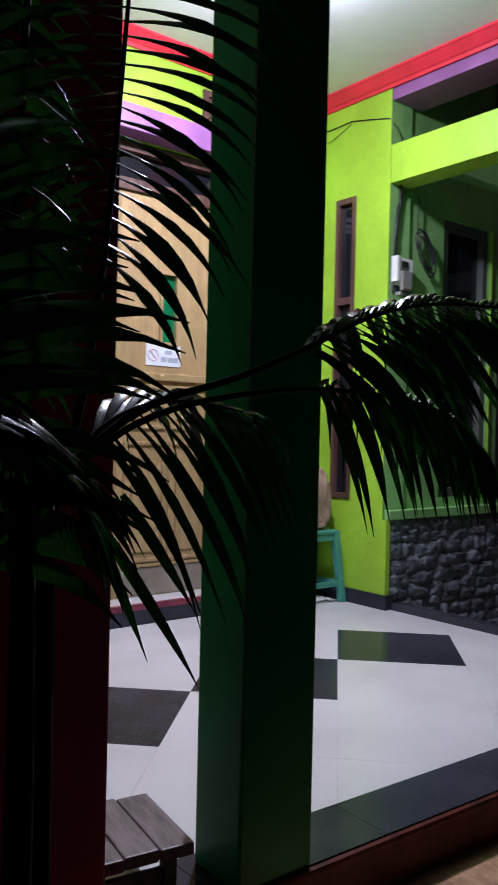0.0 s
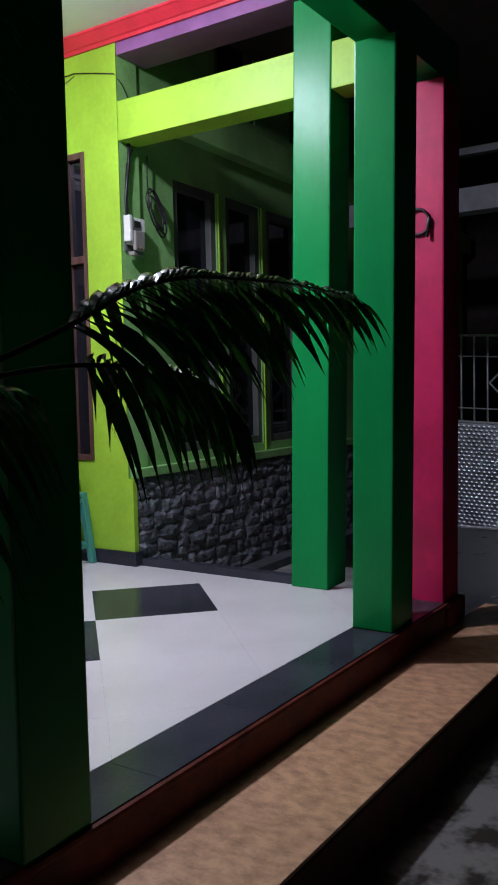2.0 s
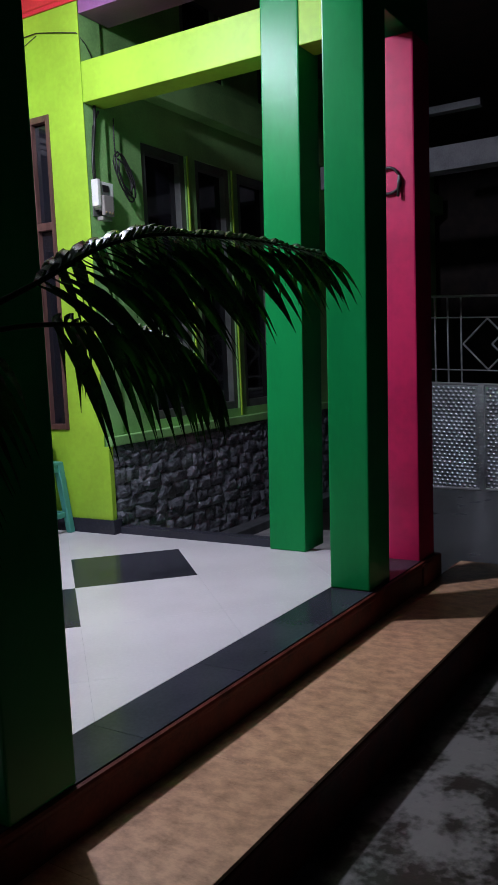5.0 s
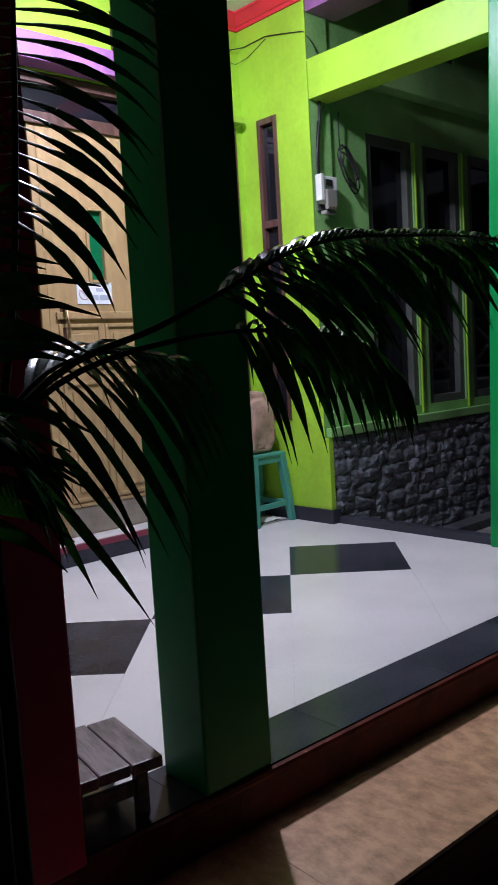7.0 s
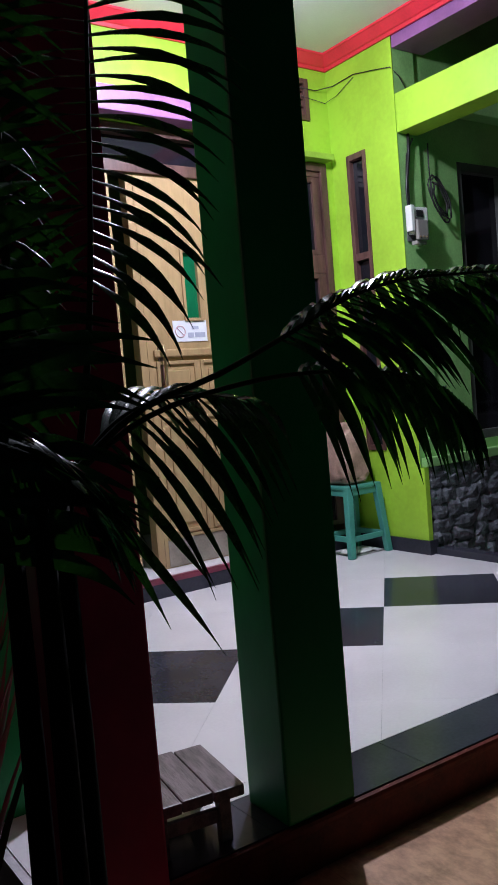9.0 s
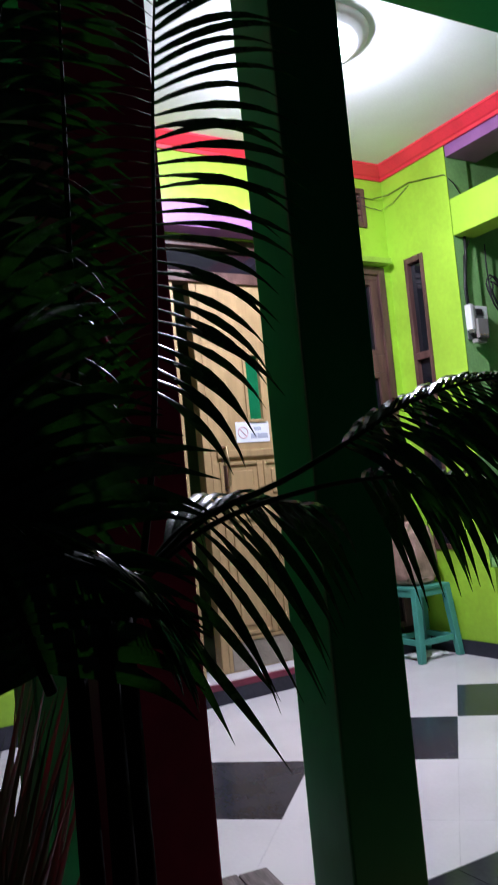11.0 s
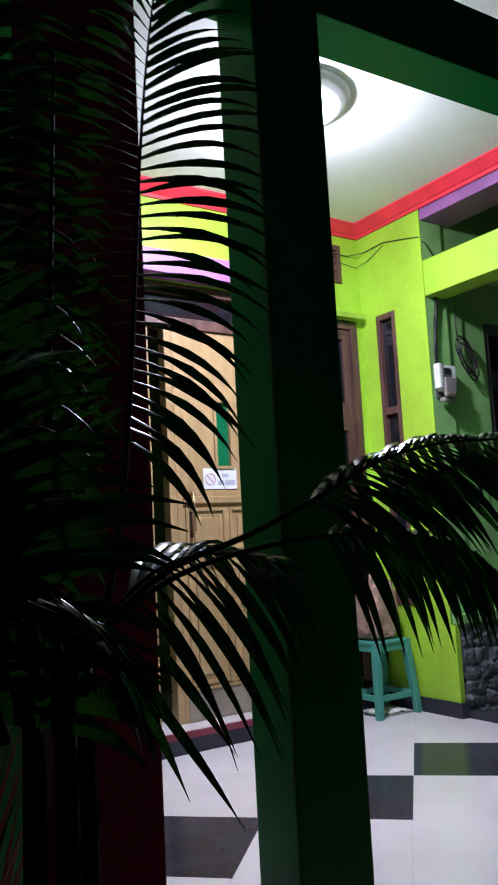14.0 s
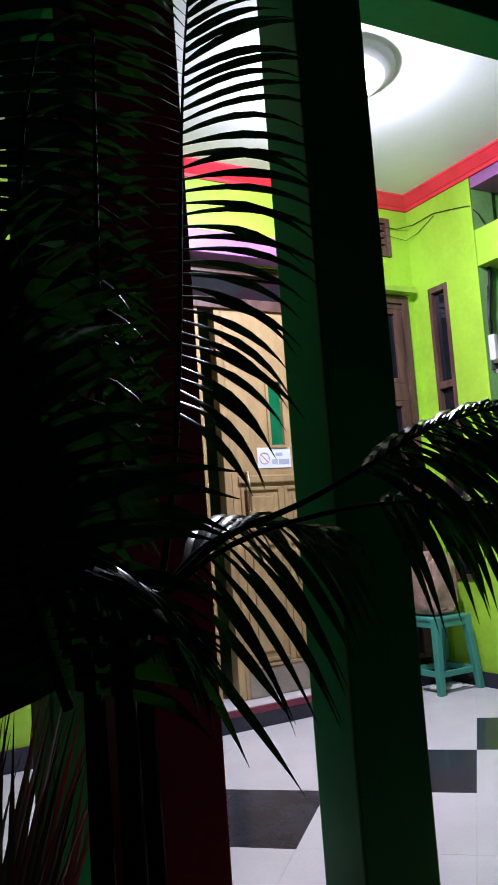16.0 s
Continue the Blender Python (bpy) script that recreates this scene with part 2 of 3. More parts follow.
ORIGIN, HALF = (2.53, 2.45), 0.5 * math.sqrt(0.5)
FY0, FY1 = 1.532, 3.372
for i in range(-7, 6):
    for j in range(-7, 6):
        corners = []
        for a, b in ((i, j), (i, j + 1), (i + 1, j + 1), (i + 1, j)):
            corners.append((ORIGIN[0] + HALF * (a + b), ORIGIN[1] + HALF * (a - b)))
        cx, cy = (sum(c[n] for c in corners) / 4 for n in (0, 1))
        g = 1 - 0.0008 / 0.5
        corners = [(cx + (x - cx) * g, cy + (y - cy) * g) for x, y in corners]
        poly = clip_rect(corners, XL, 1.4, XR - 0.002, FY1)
        if poly:
            def over(p):
                return p[1] - front(p[0]) - 0.174
            poly = clip(poly, lambda p: over(p) >= 0, lambda p, q: tuple(p[n] + over(p) / (over(p) - over(q)) * (q[n] - p[n]) for n in (0, 1)))
        if len(poly) < 3:
            continue
        if poly:
            ob = part("tile", slab(poly, -0.012, 0.0), BLACK if i == j and -2 <= i <= 0 else TILE, floor)
            ob.matrix_parent_inverse = floor.matrix_basis.inverted()
for k in range(6):
    x0 = XL + 0.4525 * k
    x1 = x0 + 0.451
    ob = part("border_tile", slab([(x0, front(x0)), (x1, front(x1)), (x1, front(x1) + 0.172), (x0, front(x0) + 0.172)], -0.012, 0.0), BLACK, floor)
    ob.matrix_parent_inverse = floor.matrix_basis.inverted()
for ob in step.children:
    ob.matrix_parent_inverse = step.matrix_basis.inverted()
spin = Matrix.Translation((1.39, YF, 0)) @ Matrix.Rotation(-0.031, 4, "Z") @ Matrix.Translation((-1.39, -YF, 0))
step.matrix_basis = Matrix.Translation((0, 0.021, 0)) @ spin @ step.matrix_basis
link("kerb", box((XR, 2.04, -0.3), (XR + 0.07, 2.955, 0.035), 0.004), BLACK, label="black tiled kerb along the porch edge", category="kerb", kind="structure")

# ---- columns ----
def column(name, x0, x1, y0, y1, z1, mat, label, z0=0.0, lean=0.0):
    bm = box((x0, y0, z0), (x1, y1, z1), 0.006)
    for v in bm.verts:
        v.co.y += lean * v.co.z
    return link(name, bm, mat, label=label, category="column", group="porch columns", kind="structure")


column("column_1", 1.195, 1.384, YF + 0.022, 1.53, 2.598, GREEN, "green gloss-painted square porch column")
column("column_2", 0.70, 0.900, YF + 0.01, 1.525, 2.598, PINK, "magenta painted square corner column")
column("column_3", 0.72, 0.90, 1.85, 2.03, 2.6, GREEN, "green gloss-painted square porch column")
column("column_4", 2.922, 3.13, 1.345, 1.505, 2.148, GREEN, "green gloss-painted square porch column", lean=-0.019)
column("column_5", 3.389, 3.58, 1.85, 2.035, 2.6, GREEN, "green gloss-painted square porch column", lean=-0.026)
pink = column("column_6", XR + 0.004, 3.62, 1.325, 1.463, 2.148, PINK, "magenta painted square corner column", -0.01, -0.010)
link("plinth", box((XR - 0.01, 1.30, -0.116), (3.65, 1.50, -0.011), 0.012), BROWN, label="red-brown tiled plinth under the corner column", category="plinth", kind="structure")
ring = []
for k in range(26):
    a = 2 * math.pi * k / 24
    ring.append((XR - 0.004 - 0.004 * (k > 23), 1.418 - 0.052 * math.cos(a) * (1 - 0.1 * math.sin(2 * a)), 1.583 + 0.052 * math.sin(a)))
hook = thing("cable_loop", (XR, 1.42, 1.53), "black loop of cable hanging on the magenta column", "cable")
part("loop", tube(ring + [(XR - 0.012, 1.375, 1.515)], 0.0065, 6), CABLE, hook, smooth=True)
for o in hook.children:
    o.matrix_parent_inverse = hook.matrix_basis.inverted()

# ---- beams, roof, ceiling ----
bm = box((0.55, 1.402, 2.183), (3.72, 1.543, 2.375), 0.004)
for v in bm.verts:
    v.co.y -= 0.045 * (v.co.x - 1.39) / 1.6
link("beam_front", bm, GREEN, label="green painted front beam across the columns", category="beam", kind="structure")
link("beam_east", box((3.395, 1.53, 2.193), (3.545, 3.02, 2.39), 0.004), LIME, label="lime painted beam between column and house wall", category="beam", kind="structure")
link("beam_west", box((0.62, 1.58, 2.183), (0.77, 3.5, 2.37), 0.004), GREEN, label="green painted side beam", category="beam", kind="structure")
link("roof_edge_front", box((0.45, 1.345, 2.60), (3.62, 1.5, 3.0)), DARKROOF_AND_NIGHT, label="dark brown front edge of the porch roof", category="roof edge", kind="structure")
link("roof_edge_east", box((3.395, 1.505, 2.617), (3.62, 3.0, 3.0)), PURPLE, label="lilac painted roof edge beam", category="roof edge", kind="structure")
link("roof_edge_west", box((0.45, 1.505, 2.60), (0.66, 3.5, 3.0)), PURPLE, label="lilac painted roof edge beam", category="roof edge", kind="structure")
link("ceiling", box((0.45, 1.5, CEIL), (3.40, 3.55, CEIL + 0.12)), WHITE, label="smooth white plaster porch ceiling", category="ceiling", kind="structure")


def cornice(a, b, inward):
    """A stepped red cornice from a to b (plan points) under the ceiling; inward points into the porch."""
    prof = [(0, -0.069), (0.011, -0.069), (0.017, -0.054), (0.026, -0.050), (0.066, -0.014), (0.074, -0.010), (0.074, 0.0), (0, 0)]
    bm = bmesh.new()
    d = (Vector(b) - Vector(a)).normalized()
    n = Vector(inward)
    ends = []
    for p, s in ((a, 1), (b, -1)):
        ends.append([bm.verts.new((p[0] + n.x * u + d.x * u * s, p[1] + n.y * u + d.y * u * s, CEIL + v)) for u, v in prof])
    for k in range(len(prof)):
        j = (k + 1) % len(prof)
        bm.faces.new((ends[0][k], ends[0][j], ends[1][j], ends[1][k]))
    bm.faces.new(ends[0])
    bm.faces.new(ends[1][::-1])
    bmesh.ops.recalc_face_normals(bm, faces=bm.faces)
    return bm


for name, a, b, n in (("trim_north", (0.662, YB - 0.002), (3.388, YB - 0.002), (0, -1)), ("trim_east", (3.388, 1.502), (3.388, YB - 0.002), (-1, 0)),
                      ("trim_west", (0.662, 1.502), (0.662, YB - 0.002), (1, 0)), ("trim_south", (0.662, 1.502), (3.388, 1.502), (0, 1))):
    link(name, cornice(a, b, n), RED, label="red painted stepped plaster cornice", category="cornice", kind="structure")

# ceiling lamp: plaster ring, holder and bulb
lamp = thing("ceiling_lamp", (LAMP[0], LAMP[1], CEIL), "round white plaster ceiling rose with a lit bulb", "ceiling lamp")


def lathe(profile, steps=40):
    bm = bmesh.new()
    rings = [[bm.verts.new((r * math.cos(2 * math.pi * s / steps), r * math.sin(2 * math.pi * s / steps), z)) for s in range(steps)] for r, z in profile]
    for r0, r1 in zip(rings, rings[1:]):
        for s in range(steps):
            bm.faces.new((r0[s], r1[s], r1[(s + 1) % steps], r0[(s + 1) % steps]))
    bmesh.ops.recalc_face_normals(bm, faces=bm.faces)
    return bm


part("rose", lathe([(0.26, -0.001), (0.255, -0.018), (0.235, -0.024), (0.215, -0.040), (0.185, -0.045), (0.165, -0.030), (0.150, -0.012), (0.145, -0.004)]), WHITE, lamp, "moulded plaster ring", True)
part("holder", lathe([(0.045, -0.001), (0.042, -0.03), (0.025, -0.035), (0.022, -0.06), (0.0, -0.06)], 20), PLASTIC, lamp, "white lamp holder", True)
bulb = part("bulb", lathe([(0.0, -0.055), (0.018, -0.06), (0.03, -0.08), (0.042, -0.11), (0.044, -0.135), (0.034, -0.16), (0.0, -0.172)], 20), glow, lamp, "lit white bulb", True)
bulb.visible_shadow = False

# ---- house walls ----
link("wall_north", wall_with_holes("x", YB, 0.15, 0.45, 3.39, GZ, 3.2, [(0.72, 1.36, 0.28, 2.24), (1.52, 2.74, 0.09, 2.25), (2.80, 3.335, 0.09, 2.17), (2.56, 2.68, 2.40, 2.60), (2.95, 3.25, 2.39, 2.62)]), LIME, label="lime green plaster house wall", category="wall", kind="structure")
# unseen filler wall, kept dark so little light bounces back onto the columns
link("wall_north_west", box((-3.0, YB, GZ), (0.448, YB + 0.15, 3.2)), MORTAR_AND_FILLER, label="unseen wall added beyond the porch, kept dark so it bounces little light", category="wall", kind="structure")
link("wall_east", wall_with_holes("y", 3.39, 0.16, 3.02, 3.66, GZ, 2.80, [(3.237, 3.385, 0.55, 2.178)]), LIME, label="lime green plaster wall and corner pier", category="wall", kind="structure")
link("wall_inside", box((-3.0, 4.6, GZ), (6.0, 4.7, 3.2)), ALLEY, label="plain green room wall behind the doors", category="wall", kind="structure")
link("room_floor", box((-3.0, YB + 0.15, 0.0), (6.0, 4.6, 0.09)), TILE, label="plain floor of the room", category="floor", kind="structure")
link("room_ceiling", box((-3.0, YB + 0.15, 2.8), (6.0, 4.7, 2.9)), WHITE, label="plain room ceiling", category="ceiling", kind="structure")
skirt = thing("baseboard", (3.39, 3.2, 0), "black tiled baseboard", "baseboard", kind="structure")
for a, b in (((3.375, 2.9716, 0), (3.387, YB, 0.075)), ((3.375, 2.956, -0.01), (3.44, 2.9714, 0.075)), ((2.78, YB - 0.014, 0), (3.374, YB - 0.001, 0.075)), ((XL, YB - 0.014, 0), (1.30, YB - 0.001, 0.09))):
    part("skirting_tile", box(a, b), BLACK, skirt).matrix_parent_inverse = skirt.matrix_basis.inverted()
sill = thing("door_step", (2.1, 3.44, 0), "raised doorstep with black face and red edge", "door step", kind="structure")
for nm, a, b, m in (("face_tile", (1.3, 3.374, 0), (2.76, 3.40, 0.068), BLACK), ("edge_strip", (1.3, 3.372, 0.068), (2.76, 3.40, 0.0935), MAROON), ("tread", (1.3, 3.40, 0), (2.76, YB + 0.14, 0.0935), TILE)):
    part(nm, box(a, b), m, sill).matrix_parent_inverse = sill.matrix_basis.inverted()
link("floor_strip", box((XL, 3.374, -0.012), (1.298, 3.49, 0.0)), TILE, label="white floor strip along the wall", category="floor", kind="structure")
link("floor_strip", box((2.762, 3.374, -0.012), (XR, 3.49, 0.0)), TILE, label="white floor strip along the wall", category="floor", kind="structure")


# ---- doors ----
def framed(name, x0, x1, z0, z1, y, mat, label, parent):
    bm = bmesh.new()
    w = 0.045
    add_box(bm, (x0, y, z0), (x0 + w, y + 0.1, z1), 0.003)
    add_box(bm, (x1 - w, y, z0), (x1, y + 0.1, z1), 0.003)
    add_box(bm, (x0 + w, y, z1 - w), (x1 - w, y + 0.1, z1), 0.003)
    return part(name, bm, mat, parent, label)


def own(parent):
    for o in parent.children:
        o.matrix_parent_inverse = parent.matrix_basis.inverted()


def door_leaf(x0, x1, y, z0, z1, glass):
    leaf = thing("door_1", (x0, y, z0), "tan varnished panelled door with a narrow green pane", "door", kind="structure")
    t = 0.035
    gx0, gx1 = glass
    bm = wall_with_holes("x", y, t, x0, x1, z0, z1, [(gx0, gx1, 1.325, 1.652)])
    part("leaf", bm, DOORWOOD, leaf)
    bm = bmesh.new()
    for a, b in (((gx0 - 0.016, 1.309), (gx0, 1.668)), ((gx1, 1.309), (gx1 + 0.016, 1.668)), ((gx0, 1.309), (gx1, 1.325)), ((gx0, 1.652), (gx1, 1.668))):
        add_box(bm, (a[0], y - 0.010, a[1]), (b[0], y + 0.004, b[1]), 0.003)
    part("pane_moulding", bm, DOORWOOD, leaf)
    part("pane", box((gx0 - 0.002, y + 0.012, 1.323), (gx1 + 0.002, y + 0.018, 1.654)), GREENGLASS, leaf, "narrow green glass pane")
    bm = bmesh.new()
    add_box(bm, (x0 + 0.03, y - 0.016, 1.135), (x1 - 0.03, y + 0.001, 1.172), 0.006)
    part("rail_moulding", bm, DOORWOOD, leaf)
    wide = (x1 - x0 - 0.10) / 2
    for k in range(2):
        px = x0 + 0.04 + k * (wide + 0.02)
        for za, zb in ((0.90, 1.115), (0.26, 0.84)):
            bm = bmesh.new()
            for a, b in (((px, za), (px + 0.018, zb)), ((px + wide - 0.018, za), (px + wide, zb)), ((px + 0.018, za), (px + wide - 0.018, za + 0.018)), ((px + 0.018, zb - 0.018), (px + wide - 0.018, zb))):
                add_box(bm, (a[0], y - 0.010, a[1]), (b[0], y + 0.001, b[1]), 0.004)
            add_box(bm, (px + 0.045, y - 0.008, za + 0.045), (px + wide - 0.045, y + 0.001, zb - 0.045), 0.007)
            part("panel", bm, DOORWOOD, leaf)
    part("kick_plate", box((x0 + 0.02, y - 0.003, z0 + 0.004), (x1 - 0.02, y + 0.001, 0.232), 0.001), KICK, leaf, "dull grey-brown kick plate")
    part("kick_rail", box((x0 + 0.02, y - 0.008, 0.235), (x1 - 0.02, y + 0.001, 0.25), 0.002), DOORWOOD, leaf)
    own(leaf)
    return leaf


leaf = door_leaf(2.125, 2.69, 3.535, 0.095, 2.02, (2.366, 2.444))
handle = thing("door_handle_set", (2.193, 3.535, 1.1), "worn brass pull handle on a long back plate", "door handle")
part("plate", box((2.180, 3.528, 0.97), (2.206, 3.535, 1.195), 0.002), FRAME, handle, "dark back plate")
part("grip", tube([(2.193, 3.53, 1.18), (2.193, 3.49, 1.19), (2.193, 3.485, 1.09), (2.193, 3.49, 1.0), (2.193, 3.53, 0.985)], 0.008, 8), BRASS, handle, "worn brass grip", True)
own(handle)
dfr = thing("door_frame", (2.1, 3.52, 0.09), "dark brown timber door frame with transom", "door frame", kind="structure")
framed("jambs", 1.525, 2.735, 0.09, 2.245, 3.515, FRAME, "dark brown jambs and head", dfr)
part("transom_bar", box((1.57, 3.518, 2.02), (2.69, 3.60, 2.075), 0.003), FRAME, dfr)
part("transom_pane", box((1.57, 3.56, 2.075), (2.69, 3.566, 2.2)), DARKGLASS, dfr, "dark transom glass")
own(dfr)
other = thing("door_2", (1.57, 3.54, 0.095), "tan varnished door leaf beside the gap", "door", kind="structure")
part("leaf", wall_with_holes("x", 3.535, 0.035, 1.572, 1.995, 0.095, 2.02, [(1.70, 1.80, 1.325, 1.652)]), DOORWOOD, other)
part("pane", box((1.698, 3.548, 1.323), (1.802, 3.554, 1.654)), GREENGLASS, other, "narrow green glass pane")
own(other)
link("door_mullion", box((2.085, 3.535, 0.095), (2.124, 3.60, 2.02), 0.003), DOORWOOD, label="tan timber strip beside the door gap", category="mullion", kind="structure")
link("canopy_ledge", box((1.45, 3.40, 2.255), (2.80, YB - 0.001, 2.372), 0.006), PURPLE, label="lilac painted ledge over the double door", category="ledge", kind="structure")
vent = thing("vent_window", (2.62, YB, 2.4), "small brown framed vent above the door", "vent", group="vents", kind="structure")
for x0, x1, z0, z1 in ((2.562, 2.678, 2.402, 2.598), (2.952, 3.248, 2.392, 2.618)):
    if x0 > 2.8:
        vent = thing("vent_window", (3.05, YB, 2.36), "brown framed vent high on the lime wall", "vent", group="vents", kind="structure")
    bm = bmesh.new()
    for a, b in (((x0, z0), (x0 + 0.03, z1)), ((x1 - 0.03, z0), (x1, z1)), ((x0 + 0.03, z0), (x1 - 0.03, z0 + 0.03)), ((x0 + 0.03, z1 - 0.03), (x1 - 0.03, z1))):
        add_box(bm, (a[0], YB - 0.012, a[1]), (b[0], YB + 0.06, b[1]), 0.003)
    part("frame", bm, FRAME, vent)
    n = 4
    for k in range(n):
        zz = z0 + 0.03 + (z1 - z0 - 0.06) * (k + 0.5) / n
        part("slat", box((x0 + 0.03, YB + 0.002, zz - 0.016), (x1 - 0.03, YB + 0.022, zz + 0.014), 0.002), FRAME, vent)
    own(vent)

paper = thing("paper_notice", (2.38, 3.53, 1.2), "white printed no-smoking paper taped on the door", "notice")
part("sheet", box((2.277, 3.5315, 1.208), (2.474, 3.5335, 1.312)), PAPER, paper)
symbol = [(2.318 + 0.028 * math.cos(2 * math.pi * k / 24), 3.5308, 1.258 + 0.028 * math.sin(2 * math.pi * k / 24)) for k in range(25)]
part("symbol", tube(symbol, 0.0028, 5), PINKINK, paper, "pale red ban circle")
part("symbol_bar", tube([(2.298, 3.5308, 1.278), (2.338, 3.5308, 1.238)], 0.0026, 5), PINKINK, paper)
for x0, x1, z0, z1 in ((2.385, 2.425, 1.268, 1.285), (2.362, 2.395, 1.228, 1.252), (2.402, 2.462, 1.228, 1.252)):
    part("print_line", box((x0, 3.5302, z0), (x1, 3.5314, z1)), INK, paper, "illegible grey print")
own(paper)

win = thing("window_1", (3.1, YB, 0.1), "dark brown glazed door in the corner of the porch", "door", kind="structure")
framed("frame", 2.80, 3.335, 0.09, 2.165, YB - 0.012, FRAME, "", win)
for z0, z1 in ((0.14, 0.62), (0.70, 1.56), (1.66, 2.09)):
    bm = bmesh.new()
    for a, b in (((2.846, z0), (2.90, z1)), ((3.235, z0), (3.289, z1)), ((2.90, z0), (3.235, z0 + 0.03)), ((2.90, z1 - 0.03), (3.235, z1))):
        add_box(bm, (a[0], YB + 0.004, a[1]), (b[0], YB + 0.045, b[1]), 0.004)
    part("sash", bm, FRAME, win)
    part("pane", box((2.90, YB + 0.02, z0 + 0.03), (3.235, YB + 0.026, z1 - 0.03)), DARKGLASS, win, "dark glass")
for z0, z1 in ((0.62, 0.70), (1.56, 1.66), (2.09, 2.12)):
    part("rail", box((2.846, YB + 0.002, z0), (3.289, YB + 0.045, z1), 0.003), FRAME, win)
own(win)
link("lintel_cap", box((2.72, YB - 0.07, 2.172), (3.348, YB - 0.001, 2.205), 0.004), CAPGREEN, label="thin green plaster ledge over the glazed door", category="ledge", kind="structure")

# invented window: its dark panes keep this stretch of wall dim
side = thing("window_9", (1.04, YB, 0.28), "dark brown framed window added beside the double door to keep the wall dim", "window", kind="structure")
bm = bmesh.new()
for a, b in (((0.72, 0.28), (0.765, 2.24)), ((1.315, 0.28), (1.36, 2.24)), ((0.765, 0.28), (1.315, 0.325)), ((0.765, 2.195), (1.315, 2.24)), ((1.02, 0.325), (1.06, 2.195))):
    add_box(bm, (a[0], YB - 0.012, a[1]), (b[0], YB + 0.07, b[1]), 0.003)
part("window_frame", bm, FRAME, side)
for x0, x1 in ((0.765, 1.02), (1.06, 1.315)):
    part("pane", box((x0, YB + 0.03, 0.325), (x1, YB + 0.036, 2.195)), DARKGLASS, side, "dark glass")
own(side)

tall = thing("window_2", (3.39, 3.33, 0.55), "tall narrow dark brown window in the lime wall", "window", kind="structure")
bm = bmesh.new()
for a, b in (((3.237, 0.55), (3.261, 2.178)), ((3.361, 0.55), (3.385, 2.178)), ((3.261, 0.55), (3.361, 0.58)), ((3.261, 2.145), (3.361, 2.178)), ((3.261, 1.60), (3.361, 1.64))):
    add_box(bm, (3.382, a[0], a[1]), (3.46, b[0], b[1]), 0.003)
part("window_frame", bm, FRAME, tall)
part("pane", box((3.412, 3.261, 1.64), (3.418, 3.361, 2.145)), DARKGLASS, tall, "dark glass")
part("pane", box((3.412, 3.261, 0.58), (3.418, 3.361, 1.60)), DARKGLASS, tall, "dark glass")
own(tall)


def wire(name, pts, r, label):
    ob = thing(name, pts[0], label, "cable")
    part("wire", tube(pts, r, 6), CABLE, ob, smooth=True)
    own(ob)


wire("wall_cable", [(3.19, 3.50, 2.565), (3.30, 3.498, 2.562), (3.382, 3.45, 2.58), (3.383, 3.28, 2.585), (3.383, 3.14, 2.555), (3.384, 3.012, 2.525), (3.43, 2.996, 2.48), (3.47, 2.996, 2.43), (3.50, 2.995, 2.395)], 0.0028, "thin black cable run across the lime wall")
wire("wall_cable", [(3.19, 3.50, 2.52), (3.36, 3.495, 2.50), (3.383, 3.42, 2.52), (3.383, 3.28, 2.572)], 0.0018, "thin black cable run across the lime wall")

# ---- side passage: stone base, green wall, windows ----
AY = 3.02
holes = [(3.86, 4.285, 0.56, 2.10), (4.385, 4.78, 0.56, 2.10), (4.87, 5.30, 0.56, 2.10), (5.42, 5.85, 0.56, 2.10), (4.3, 4.75, 2.62, 3.4), (5.2, 5.6, 2.62, 3.4)]
link("wall_passage", wall_with_holes("x", AY, 0.15, 3.552, 9.0, 0.46, 4.2, holes), ALLEY, label="dull green plaster wall of the side passage", category="wall", kind="structure")
link("wall_passage_face", box((3.392, 3.004, 0.46), (3.552, 3.0195, 2.80)), ALLEY, label="dull green painted end of the pier", category="wall", kind="structure")
link("pier_plinth", box((3.3872, 2.972, 0.0), (3.4195, 3.0195, 0.459)), LIME, label="lime painted foot of the pier beside the stones", category="wall", kind="structure")
link("pier_edge", box((3.3885, 3.0015, 0.076), (3.3918, 3.0198, 2.80)), LIME, label="lime painted edge of the pier", category="wall", kind="structure")
link("passage_sill", box((3.40, 2.96, 0.46), (9.0, 3.0, 0.51), 0.005), ALLEY, label="green ledge above the stone base", category="sill", kind="structure")
link("passage_sill_back", box((3.56, 3.0, 0.462), (9.0, AY - 0.001, 0.508)), ALLEY, label="green ledge above the stone base", category="sill", kind="structure")
for k, h in enumerate(holes):
    w = thing("window_%d" % (k + 3), (h[0], AY, h[2]), "dark passage window with a grey-brown frame", "window", kind="structure")
    bm = bmesh.new()
    f = 0.05
    for a, b in (((h[0], h[2]), (h[0] + f, h[3])), ((h[1] - f, h[2]), (h[1], h[3])), ((h[0] + f, h[2]), (h[1] - f, h[2] + f)), ((h[0] + f, h[3] - f), (h[1] - f, h[3]))):
        add_box(bm, (a[0], AY + 0.01, a[1]), (b[0], AY + 0.08, b[1]), 0.004)
    part("window_frame", bm, GREYFRAME, w)
    part("pane", box((h[0] + f, AY + 0.05, h[2] + f), (h[1] - f, AY + 0.056, h[3] - f)), DARKGLASS, w, "dark glass")
    own(w)
link("passage_pilaster", box((4.29, 3.008, 0.511), (4.303, AY - 0.001, 2.10), 0.003), LIME, label="lime painted strip between passage windows", category="pilaster", kind="structure")
